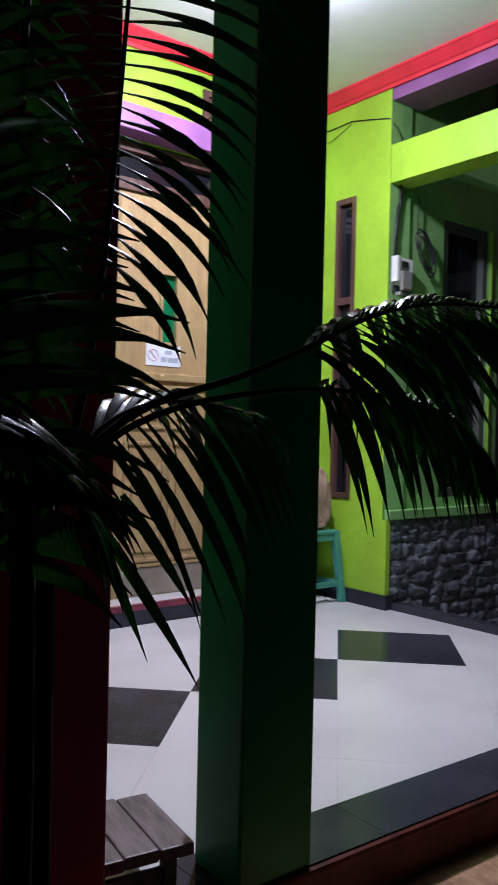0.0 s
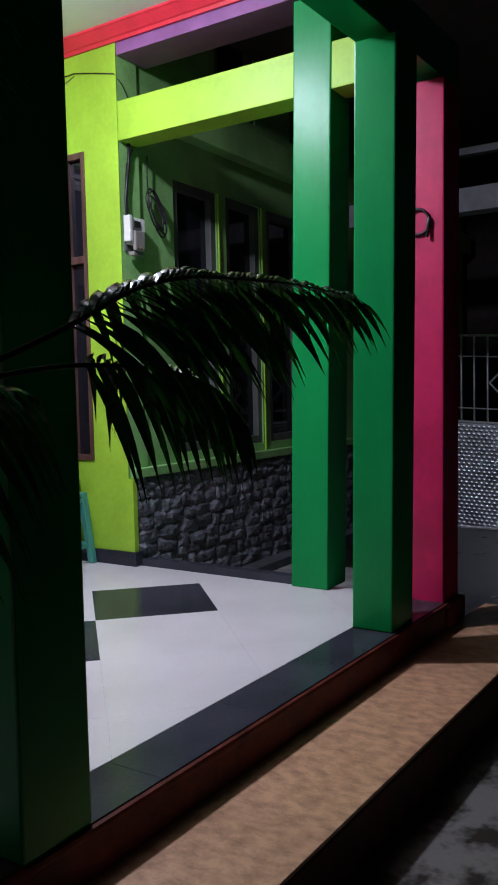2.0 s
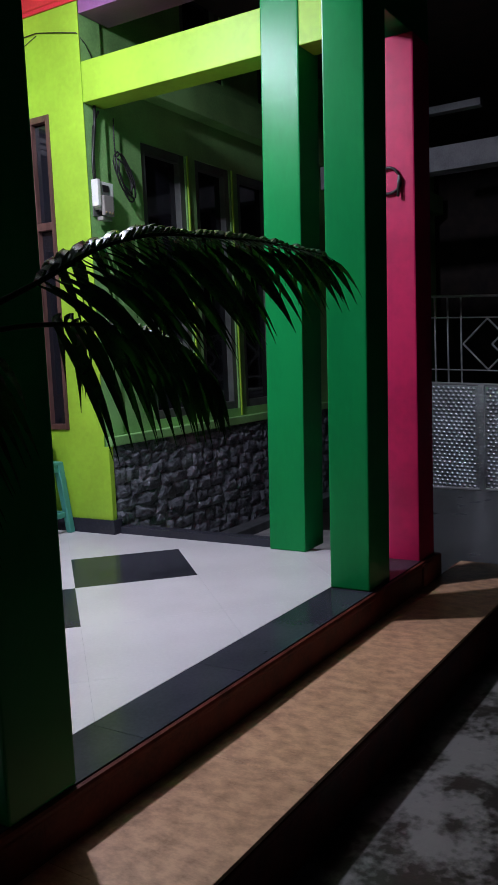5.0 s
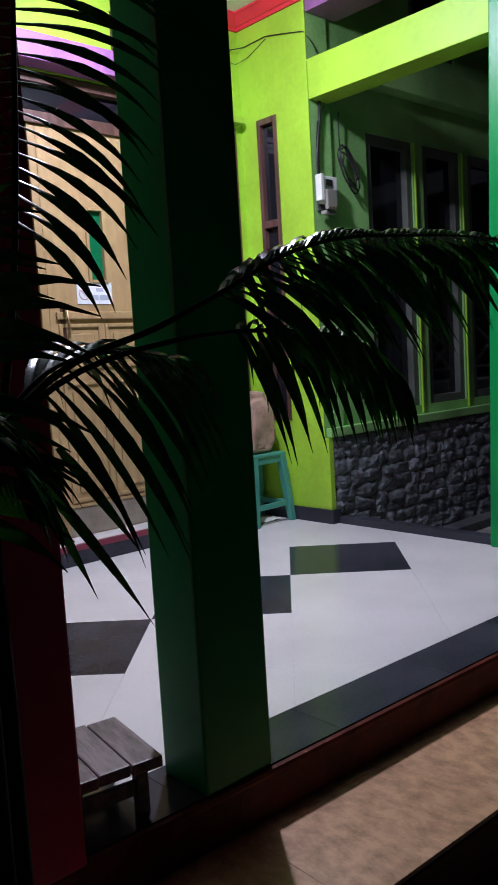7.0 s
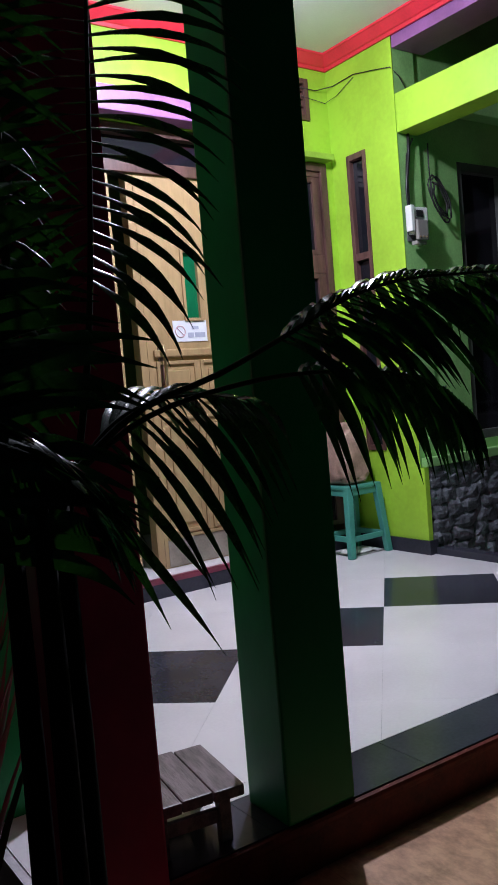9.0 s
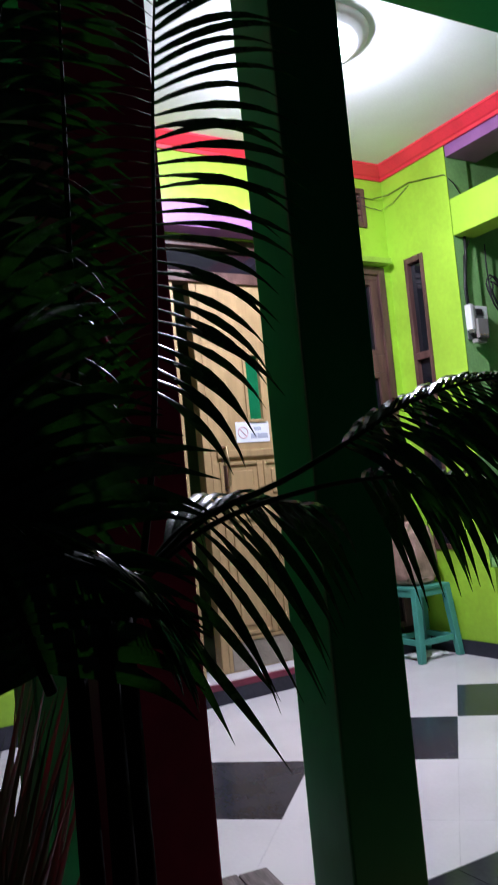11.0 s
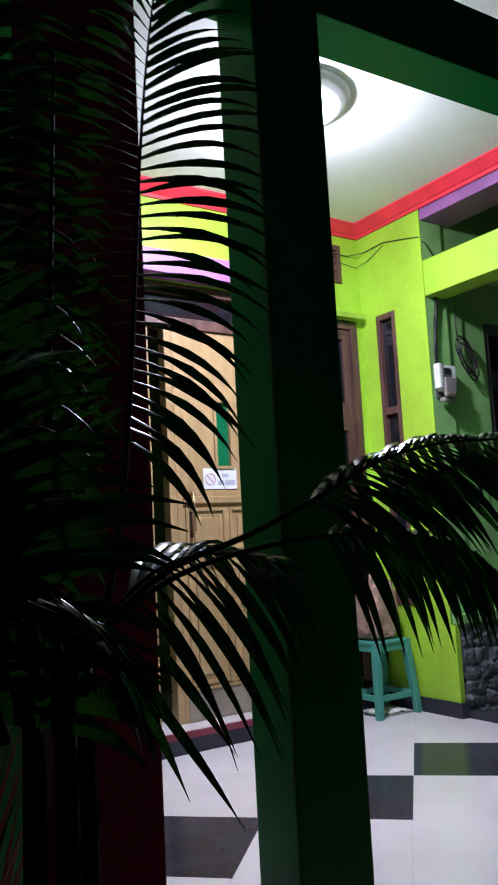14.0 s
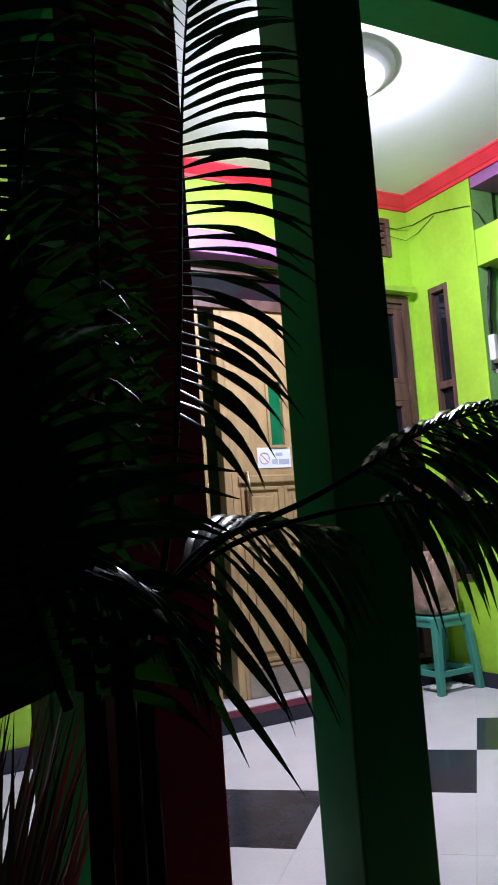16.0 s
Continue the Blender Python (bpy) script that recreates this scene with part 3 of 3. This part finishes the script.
link("passage_pilaster", box((4.79, 3.008, 0.511), (4.803, AY - 0.001, 2.10), 0.003), LIME, label="lime painted strip between passage windows", category="pilaster", kind="structure")
link("passage_ledge", box((3.80, 2.925, 2.33), (9.0, AY - 0.001, 2.52), 0.006), ALLEY, label="green concrete ledge over the passage windows", category="ledge", kind="structure")
link("stone_backing", box((3.42, 2.985, GZ), (9.0, 3.15, 0.458)), JOINT, label="mortar bed of the stone base", category="wall", kind="structure")
stones = thing("stone_base", (4.3, 2.97, GZ), "rough split dark grey stone cladding", "stone cladding", kind="structure")
rng = random.Random(7)


def rock(x0, x1, z0, z1, depth):
    """One split stone: an uneven pillow that stands proud of the mortar."""
    bm = bmesh.new()
    nx, nz = 5, 4
    grid = []
    for a in range(nx):
        col = []
        for c in range(nz):
            u, v = a / (nx - 1), c / (nz - 1)
            edge = a in (0, nx - 1) or c in (0, nz - 1)
            y = 2.982 if edge else 2.980 - depth * rng.uniform(0.45, 1.3)
            col.append(bm.verts.new((x0 + (x1 - x0) * u + (0 if a in (0, nx - 1) else rng.uniform(-0.012, 0.012)) + rng.uniform(-0.006, 0.006), y, z0 + (z1 - z0) * v + rng.uniform(-0.006, 0.006))))
        grid.append(col)
    for a in range(nx - 1):
        for c in range(nz - 1):
            q = (grid[a][c], grid[a + 1][c], grid[a + 1][c + 1], grid[a][c + 1])
            if rng.random() < 0.5:
                bm.faces.new((q[0], q[1], q[2]))
                bm.faces.new((q[0], q[2], q[3]))
            else:
                bm.faces.new((q[0], q[1], q[3]))
                bm.faces.new((q[1], q[2], q[3]))
    return bm


z = GZ + 0.06
while z < 0.45:
    hgt = min(rng.uniform(0.055, 0.085), 0.456 - z)
    x = 3.43 + rng.uniform(-0.06, 0.0)
    while x < 6.0:
        wid = rng.uniform(0.07, 0.20)
        jog, tall = rng.uniform(-0.014, 0.012), rng.uniform(0.0, 0.02)
        if hgt > 0.02:
            ob = part("stone", rock(max(x, 3.425), x + wid, z + jog, min(0.457, z + hgt + jog + tall), rng.uniform(0.007, 0.016)), STONE, stones)
            ob.matrix_parent_inverse = stones.matrix_basis.inverted()
        x += wid - 0.002
    z += hgt - 0.002
link("passage_kerb", box((3.5, 2.86, GZ), (9.0, 2.98, GZ + 0.085), 0.006), MORTAR_AND_FILLER, label="rough cement ledge at the foot of the stones", category="kerb", kind="structure")
link("passage_floor", box((3.492, 2.15, GZ), (4.9, 2.858, GZ + 0.03)), CEMENT, label="bare cement floor of the side passage", category="floor", kind="structure")

# electricity meter and its cables
meter = thing("electricity_meter", (3.50, 3.0, 1.62), "white electricity meter with a smoked lower cover", "electricity meter")
part("body", box((3.421, 2.958, 1.672), (3.535, 3.002, 1.812), 0.006), PLASTIC, meter)
part("side_box", box((3.401, 2.950, 1.685), (3.425, 2.992, 1.818), 0.004), PLASTIC, meter)
part("cover", box((3.431, 2.938, 1.640), (3.509, 2.959, 1.742), 0.006), CLEARGREY, meter, "smoked plastic cover")
part("display", box((3.444, 2.953, 1.762), (3.491, 2.960, 1.794), 0.001), CABLE, meter, "black display")
part("dial_plate", box((3.439, 2.955, 1.745), (3.495, 2.9595, 1.760), 0.001), GREYFRAME, meter, "grey label strip")
part("backboard", box((3.415, 2.996, 1.64), (3.515, 3.004, 1.815), 0.002), GREYFRAME, meter, "grey backing board")
part("terminal_cover", box((3.431, 2.952, 1.618), (3.505, 2.99, 1.638), 0.004), CLEARGREY, meter)
for x in (3.444, 3.469, 3.491):
    part("seal_screw", tube([(x, 2.939, 1.655), (x, 2.934, 1.655)], 0.005, 8), BRASS, meter)
own(meter)
wire("meter_cable", [(3.44, 2.99, 1.66), (3.425, 2.985, 1.75), (3.43, 2.99, 1.95), (3.455, 2.99, 2.10), (3.46, 2.99, 2.19)], 0.008, "bundle of black cables above the meter")
wire("meter_cable", [(3.43, 2.99, 1.68), (3.415, 2.985, 1.9), (3.44, 2.99, 2.08), (3.49, 2.99, 2.17)], 0.006, "bundle of black cables above the meter")
coil = []
for k in range(80):
    a = 2 * math.pi * k / 20
    r = 0.066 + 0.017 * math.sin(k * 0.23) + 0.004 * math.sin(k * 1.7)
    u, v = r * 0.8 * math.cos(a), r * 1.45 * math.sin(a)
    coil.append((3.665 + u + 0.42 * -v, 2.985 - 0.008 * (k / 80), 1.87 + v))
wire("cable_coil", coil, 0.005, "coil of spare black cable hung on the wall")
wire("cable_coil_tail", [(3.61, 2.99, 1.90), (3.60, 2.99, 2.05), (3.605, 2.99, 2.16)], 0.004, "black cable hanging from the beam")

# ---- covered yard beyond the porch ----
link("carport_roof", box((3.63, -2.0, 3.02), (11, 3.0, 3.1)), DARKROOF_AND_NIGHT, label="dark timber carport roof", category="roof", kind="structure")
link("carport_beam", box((6.0, -2, 2.15), (6.16, 2.95, 2.32), 0.004), PALE, label="pale concrete carport beam", category="beam", kind="structure")
link("carport_beam", box((6.0, 1.72, 2.55), (6.08, 2.6, 2.60), 0.004), PALE, label="thin pale batten under the carport roof", category="beam", kind="structure")
# backdrop added behind the gate; its near-black colour stands in for night
link("yard_wall", box((9.2, -6, GZ), (9.4, 4, 3.3)), DARKROOF_AND_NIGHT, label="plain wall added behind the gate, near-black in place of the unlit yard", category="wall", kind="structure")

link("carport_floor", box((3.96, -3.0, GZ - 0.02), (9.2, 2.855, GZ + 0.008)), WETFLOOR, label="dark wet carport floor that mirrors the gate", category="floor", kind="structure")
gate = thing("yard_gate", (6.78, 2.2, GZ), "steel gate with pressed aluminium panels and diamond rails", "gate")
GA, GD = Vector((6.80, 2.62, 0)), Vector((0, -1, 0))
GN = Vector((-GD.y, GD.x, 0)) * -1
if GN.x > 0:
    GN = -GN


def gp(s, z, out=0.0):
    return GA + GD * s + GN * out + Vector((0, 0, max(z - 0.025 - 0.053 * (s - 0.2), GZ + 0.012)))


def bar(name, s0, z0, s1, z1, r, label=""):
    o = part(name, tube([gp(s0, z0), gp(s1, z1)], r, 8), METAL, gate, label, True)
    o.matrix_parent_inverse = gate.matrix_basis.inverted()


LEN = 2.3
for zz, r in ((1.352, 0.010), (1.18, 0.006), (0.755, 0.006), (0.64, 0.012), (-0.255, 0.012)):
    bar("rail", 0, zz, LEN, zz, r)
for s in (0.05, 0.17, 0.29, 0.397, 0.507):
    bar("upright", s, 0.64, s, 1.352, 0.0082)
for s in (1.44, 1.56, 1.68):
    bar("upright", s, 0.64, s, 1.352, 0.0082)
for s0, w in ((0.522, 0.2), (0.755, 0.2), (0.988, 0.2)):
    cx, cz = s0 + w, 0.967
    for a, b in (((cx - w, cz), (cx, cz + 0.205)), ((cx, cz + 0.205), (cx + w, cz)), ((cx + w, cz), (cx, cz - 0.205)), ((cx, cz - 0.205), (cx - w, cz))):
        bar("diamond_bar", a[0], a[1], b[0], b[1], 0.0082)
for s in (0.0, 0.64, 1.28, 1.92):
    bm = bmesh.new()
    n0 = [gp(s, -0.27), gp(s + 0.05, -0.27), gp(s + 0.05, 0.64), gp(s, 0.64)]
    f = bm.faces.new([bm.verts.new(p + GN * 0.012) for p in n0])
    ex = bmesh.ops.extrude_face_region(bm, geom=[f])["geom"]
    bmesh.ops.translate(bm, verts=[g for g in ex if isinstance(g, bmesh.types.BMVert)], vec=-GN * 0.03)
    bmesh.ops.recalc_face_normals(bm, faces=bm.faces)
    part("stile", bm, PLATE, gate).matrix_parent_inverse = gate.matrix_basis.inverted()
    if s > 1.9:
        continue
    bm = bmesh.new()
    quad = [bm.verts.new(gp(a, b)) for a, b in ((s + 0.05, -0.26), (s + 0.64, -0.26), (s + 0.64, 0.63), (s + 0.05, 0.63))]
    bm.faces.new(quad)
    row = 0
    zz = -0.235
    while zz < 0.61:
        ss = s + 0.075 + (0.021 if row % 2 else 0)
        while ss < s + 0.62:
            rings = [[bm.verts.new(gp(ss + rad * math.cos(a), zz + 0.8 * rad * math.sin(a), out)) for a in [math.pi * q / 4 for q in range(8)]] for rad, out in ((0.0185, 0.0005), (0.014, 0.0042), (0.004, 0.0068))]
            for r0, r1 in zip(rings, rings[1:]):
                for q in range(8):
                    bm.faces.new((r0[q], r0[(q + 1) % 8], r1[(q + 1) % 8], r1[q]))
            bm.faces.new(rings[2])
            ss += 0.042
        zz += 0.031
        row += 1
    bmesh.ops.recalc_face_normals(bm, faces=bm.faces)
    part("pressed_panel", bm, PLATE, gate, "pressed aluminium sheet panel").matrix_parent_inverse = gate.matrix_basis.inverted()

# ---- things on the porch ----
stool = thing("plastic_stool", (3.215, 3.365, 0), "teal moulded plastic stool against the lime wall", "stool")
H = 0.385
bm = bmesh.new()
add_box(bm, (-0.125, -0.115, H - 0.022), (0.125, 0.115, H), 0.008)
part("seat", bm, TEAL, stool)
LEGS = [(sx, sy) for sx in (-1, 1) for sy in (-1, 1)]
for sx, sy in LEGS:
    bm = bmesh.new()
    rows = []
    for t in (0.0, 1.0):
        zz = (H - 0.012) * (1 - t)
        cx, cy = sx * (0.104 + 0.032 * t), sy * (0.094 + 0.030 * t)
        w = 0.021 - 0.003 * t
        rows.append([bm.verts.new((cx + a * w, cy + b * w, zz)) for a, b in ((-1, -1), (1, -1), (1, 1), (-1, 1))])
    for k in range(4):
        bm.faces.new((rows[0][k], rows[0][(k + 1) % 4], rows[1][(k + 1) % 4], rows[1][k]))
    bm.faces.new(rows[0])
    bm.faces.new(rows[1][::-1])
    bmesh.ops.recalc_face_normals(bm, faces=bm.faces)
    bmesh.ops.bevel(bm, geom=list(bm.edges), offset=0.004, segments=1, affect="EDGES")
    part("leg", bm, TEAL, stool)
for axis in (0, 1):
    for s in (-1, 1):
        a = (-0.105, s * 0.112 - 0.012, 0.085) if axis == 0 else (s * 0.122 - 0.012, -0.095, 0.085)
        b = (0.105, s * 0.112 + 0.006, 0.115) if axis == 0 else (s * 0.122 + 0.006, 0.095, 0.115)
        part("stretcher", box(a, b, 0.004), TEAL, stool)
        a = (-0.105, s * 0.100 - 0.009, H - 0.055) if axis == 0 else (s * 0.110 - 0.009, -0.095, H - 0.055)
        b = (0.105, s * 0.100 + 0.009, H - 0.02) if axis == 0 else (s * 0.110 + 0.009, 0.095, H - 0.02)
        part("apron", box(a, b, 0.003), TEAL, stool)

sack = thing("sack", (3.20, 3.36, H), "crumpled brown sack standing on the plastic stool", "sack")
bm = bmesh.new()
bmesh.ops.create_icosphere(bm, subdivisions=4, radius=1)
for v in bm.verts:
    c = v.co.copy()
    sq = [math.copysign(abs(c[i]) ** 0.42, c[i]) for i in range(3)]
    zz = (sq[2] + 1) / 2
    pinch = 1 - 0.25 * max(0, zz - 0.55) / 0.45
    wob = 0.022 * noise.noise(Vector((c.x * 3, c.y * 3, c.z * 3))) + 0.010 * noise.noise(c * 8)
    v.co = Vector((sq[0] * (0.105 + wob) * pinch, sq[1] * (0.085 + wob) * pinch, zz * 0.33 + wob * (0 if zz < 0.1 else 1)))
part("bag", bm, SACK, sack, smooth=True)
litter = thing("plastic_sheet", (3.22, 3.36, 0.0), "crumpled white plastic lying under the stool", "plastic")
bm = bmesh.new()
bmesh.ops.create_grid(bm, x_segments=14, y_segments=10, size=0.5)
for v in bm.verts:
    v.co = Vector((v.co.x * 0.2, v.co.y * 0.13, 0.004 + 0.02 * abs(noise.noise(Vector((v.co.x * 5, v.co.y * 5, 2))))))
ex = bmesh.ops.extrude_face_region(bm, geom=list(bm.faces))["geom"]
bmesh.ops.translate(bm, verts=[g for g in ex if isinstance(g, bmesh.types.BMVert)], vec=(0, 0, 0.002))
part("sheet", bm, PLASTIC, litter)

low = thing("low_stool", (1.03, 1.535, 0), "low worn grey plank stool on the porch floor", "low stool")
low.rotation_euler = (0, 0, radians(-9))
for k in range(3):
    px = -0.112 + 0.069 * k
    part("plank", box((px, -0.122 + 0.004 * (k == 1), 0.100), (px + 0.067, 0.118 - 0.006 * (k == 2), 0.124), 0.004), PLANK, low)
for px in (-0.095, 0.045):
    for py in (-0.095, 0.07):
        part("leg", box((px, py, 0.0), (px + 0.026, py + 0.026, 0.0995), 0.003), PLANK, low)
part("cross_piece", box((-0.069, -0.088, 0.04), (0.045, -0.074, 0.07), 0.003), PLANK, low)
part("cross_piece", box((-0.069, 0.077, 0.04), (0.045, 0.091, 0.07), 0.003), PLANK, low)


# ---- palms ----
def leaflet(origin, d, length, width, droop, face, seed, base_face=None):
    """A folded, tapering leaflet that leaves origin along d and bends down; face is roughly the blade's normal."""
    r = random.Random(seed)
    bm = bmesh.new()
    n = 7
    p, d = Vector(origin), Vector(d).normalized()
    prev = None
    twist = r.uniform(-0.5, 0.5)
    for k in range(n + 1):
        t = k / n
        turn = min(1, t / 0.45)
        here = Vector(face) if base_face is None else Vector(base_face).lerp(Vector(face), turn * turn)
        side = d.cross(here)
        side = side.normalized() if side.length > 1e-3 else Vector((1, 0, 0))
        up = side.cross(d).normalized()
        side = (side * math.cos(twist * t) + up * math.sin(twist * t)).normalized()
        up = side.cross(d).normalized()
        w = width * 0.5 * (math.sin(math.pi * min(1, 0.12 + 0.95 * t ** 0.8)) ** 0.7 if t < 0.985 else 0.04)
        row = [bm.verts.new(p - side * w), bm.verts.new(p + up * w * 0.22), bm.verts.new(p + side * w)]
        if prev:
            for a in range(2):
                bm.faces.new((prev[a], prev[a + 1], row[a + 1], row[a]))
        prev = row
        p = p + d * (length / n)
        d = (d + Vector((0, 0, -1)) * droop * (0.35 + t if base_face is None or base_face[1] < -0.5 else 1.0) / n).normalized()
    return bm


def frond(palm, name, ctrl, count, length, width, droop, face, spread=(0.9, 0.45), start=0.12, seed=1, stalk=0.008, sides=(1, -1), lift=0.0, foot=1.0, blade=None, narrow=1.0, gloss=None, relax=0.0, fade=0.35, over=None, label=""):
    """An arching stalk with paired leaflets; spread is how far they stand off the stalk at its foot and at its tip."""
    r = random.Random(seed)
    pts = bezier(ctrl, 28)
    stem = part(name, tube(pts, stalk, 7, 0.25), STALK, palm, label, True)
    stem.matrix_parent_inverse = palm.matrix_basis.inverted()
    face = Vector(face).normalized()
    for k in range(count):
        t = start + (0.995 - start) * k / (count - 1)
        i = min(27, int(t * 28))
        p = pts[i].lerp(pts[i + 1], t * 28 - i)
        tan = (pts[i + 1] - pts[i]).normalized()
        out = tan.cross(face).normalized()
        open_ = spread[0] + (spread[1] - spread[0]) * t
        for s in sides:
            size = length * (0.55 + 0.9 * math.sin(math.pi * min(1, 0.18 + 0.72 * t))) * 0.72 * r.uniform(0.88, 1.1) * (foot + (1 - foot) * min(1, (t - start) / 0.45))
            ang = open_ * r.uniform(0.92, 1.08)
            arch = over is not None and s < 0
            rise = over if arch else lift * (1 - fade * t)
            d = tan * math.cos(ang) + out * s * math.sin(ang) * narrow + face * (rise + r.uniform(-0.10, 0.10))
            bm = leaflet(p, d, size, width * r.uniform(0.85, 1.12), droop * r.uniform(0.8, 1.2) * (1 - relax * t) * (1.9 if arch else 1), blade or face, seed * 1000 + k * 2 + s, gloss)
            o = part("leaflet", bm, LEAF, stem, smooth=True)
            o.matrix_parent_inverse = palm.matrix_basis.inverted()
            o.parent = stem
            o.matrix_parent_inverse = Matrix()
    return stem


CAMWARD, UP = (-0.55, -0.83, 0.1), (0.0, 0.0, 1.0)


def stems(palm, rows, thick=0.012):
    for x, y, lean, top in rows:
        o = part("stem", tube([(x, y, GZ), (x + lean * 0.4, y, 0.1), (x + lean, y - 0.01, 0.5), (x + lean * 1.3, y - 0.01, top)], thick, 9, 0.55), SHEATH, palm, "", True)
        o.matrix_parent_inverse = palm.matrix_basis.inverted()


FACING, SHEEN, SIDE_SHEEN, GLINT = (-0.6, -0.7, 0.35), (-0.58, 0.12, 0.8), (0.4, -0.66, 0.63), (0.58, -0.62, 0.53)
palm = thing("palm", (0.57, 1.02, GZ), "young feather palm with glossy dark green fronds in the garden", "palm")
stems(palm, ((0.58, 1.0, 0.0, 0.85), (0.62, 1.04, 0.0, 0.80), (0.55, 1.03, 0.0, 0.82)), 0.022)
# the long frond arching over the step and the lower one
frond(palm, "frond", [(0.60, 1.03, 0.80), (0.72, 1.0, 0.905), (0.85, 0.98, 0.952), (0.97, 0.97, 1.003), (1.09, 0.97, 1.056), (1.22, 0.97, 1.087), (1.38, 0.97, 1.100), (1.58, 0.97, 1.110), (1.82, 0.97, 1.108)], 50, 0.285, 0.0175, 1.1, UP, (0.95, 0.5), 0.36, 11, stalk=0.0055, lift=-0.95, blade=FACING, narrow=0.5, gloss=SHEEN, foot=0.8, fade=0.78, over=0.24)
frond(palm, "frond", [(0.60, 1.04, 0.80), (0.74, 1.01, 0.898), (0.90, 0.98, 0.938), (1.05, 0.97, 0.945), (1.19, 0.97, 0.935), (1.29, 0.97, 0.908), (1.36, 0.97, 0.86)], 27, 0.20, 0.014, 1.4, UP, (1.35, 1.0), 0.43, 12, stalk=0.005, lift=-1.1, blade=FACING, narrow=0.4, gloss=SHEEN, fade=0.3, over=0.22)
# the upright frond, the short one that crosses the door, and those hanging in the dark
frond(palm, "frond", [(0.62, 1.04, 0.74), (0.757, 1.09, 1.05), (0.727, 1.1, 1.42), (0.803, 1.1, 1.85)], 40, 0.29, 0.016, 2.5, CAMWARD, (3.0, 0.4), 0.36, 13, stalk=0.006, foot=0.6, lift=-0.4, gloss=SIDE_SHEEN, relax=0.6)
frond(palm, "frond", [(0.62, 1.06, 0.72), (0.70, 1.13, 0.93), (0.84, 1.14, 0.945), (0.98, 1.13, 0.915)], 15, 0.31, 0.015, 1.0, UP, (1.05, 0.7), 0.36, 14, stalk=0.0055, lift=-1.1, blade=FACING, narrow=0.4, gloss=(0.07, -0.47, 0.88), fade=0.3, over=0.1)
frond(palm, "frond", [(0.53, 1.02, 0.80), (0.46, 0.96, 1.1), (0.44, 0.95, 1.3), (0.50, 0.95, 1.55)], 15, 0.17, 0.010, 2.4, CAMWARD, (2.2, 0.6), 0.26, 22, sides=(1,), lift=-0.1, blade=GLINT, gloss=FACING)
frond(palm, "frond", [(0.52, 1.05, 0.80), (0.44, 1.12, 1.15), (0.42, 1.14, 1.5), (0.47, 1.14, 1.98)], 46, 0.27, 0.024, 1.4, CAMWARD, (2.7, 0.5), 0.22, 23, lift=-0.5)
frond(palm, "frond", [(0.56, 1.0, 0.78), (0.58, 1.04, 1.05), (0.60, 1.06, 1.3), (0.62, 1.08, 1.66)], 30, 0.22, 0.013, 1.4, CAMWARD, (2.7, 0.5), 0.22, 24, sides=(-1,), lift=-0.5)
frond(palm, "frond", [(0.52, 1.03, 0.72), (0.44, 1.0, 0.95), (0.40, 0.98, 1.08), (0.36, 0.98, 1.22)], 40, 0.27, 0.030, 1.4, CAMWARD, (1.8, 0.6), 0.05, 25)

# long single leaflets that hang in front of the door step
for k, (root, way, long) in enumerate((((0.715, 1.09, 0.775), (0.55, 0.06, -0.72), 0.33), ((0.70, 1.09, 0.79), (0.42, 0.05, -0.8), 0.24), ((0.76, 1.10, 0.80), (0.6, 0.05, -0.75), 0.22))):
    o = part("leaflet", leaflet(root, way, long, 0.017, 0.25, FACING, 640 + k), LEAF, palm, smooth=True)
    o.matrix_parent_inverse = palm.matrix_basis.inverted()

palm = thing("palm", (-0.08, 1.12, GZ), "feather palm at the garden's edge with one glossy hanging frond", "palm")
stems(palm, ((-0.08, 1.12, 0.0, 0.55), (-0.12, 1.15, 0.0, 0.5)), 0.022)
frond(palm, "frond", [(-0.08, 1.12, 0.52), (0.06, 1.04, 0.85), (0.26, 0.97, 0.99), (0.42, 0.95, 0.945), (0.51, 0.95, 0.897), (0.57, 0.95, 0.862), (0.61, 0.95, 0.825), (0.64, 0.95, 0.77)], 34, 0.15, 0.016, 1.6, UP, (1.2, 0.5), 0.25, 21, stalk=0.007, lift=0.12, blade=(0.2, -0.55, 0.8), narrow=0.45, gloss=(0.40, -0.54, 0.74))

shrub = thing("shrub", (0.55, 1.7, GZ), "low shrub with narrow red and green blades", "shrub")
rs = random.Random(5)
for k in range(230):
    a = rs.uniform(0, 2 * math.pi)
    d = Vector((math.cos(a) * 0.3 - 0.05, math.sin(a) * 0.3, 1))
    foot_at = (rs.uniform(0.46, 0.58), rs.uniform(1.60, 1.80), GZ + 0.3 * rs.random() ** 2)
    o = part("blade", leaflet(foot_at, d, rs.uniform(0.4, 0.85), 0.017, rs.uniform(0.2, 1.3), (math.cos(a) * 0.6 - 0.3, math.sin(a) * 0.6 - 1.0, 0.3), 900 + k), REDLEAF, shrub, "", True)
    o.matrix_parent_inverse = shrub.matrix_basis.inverted()
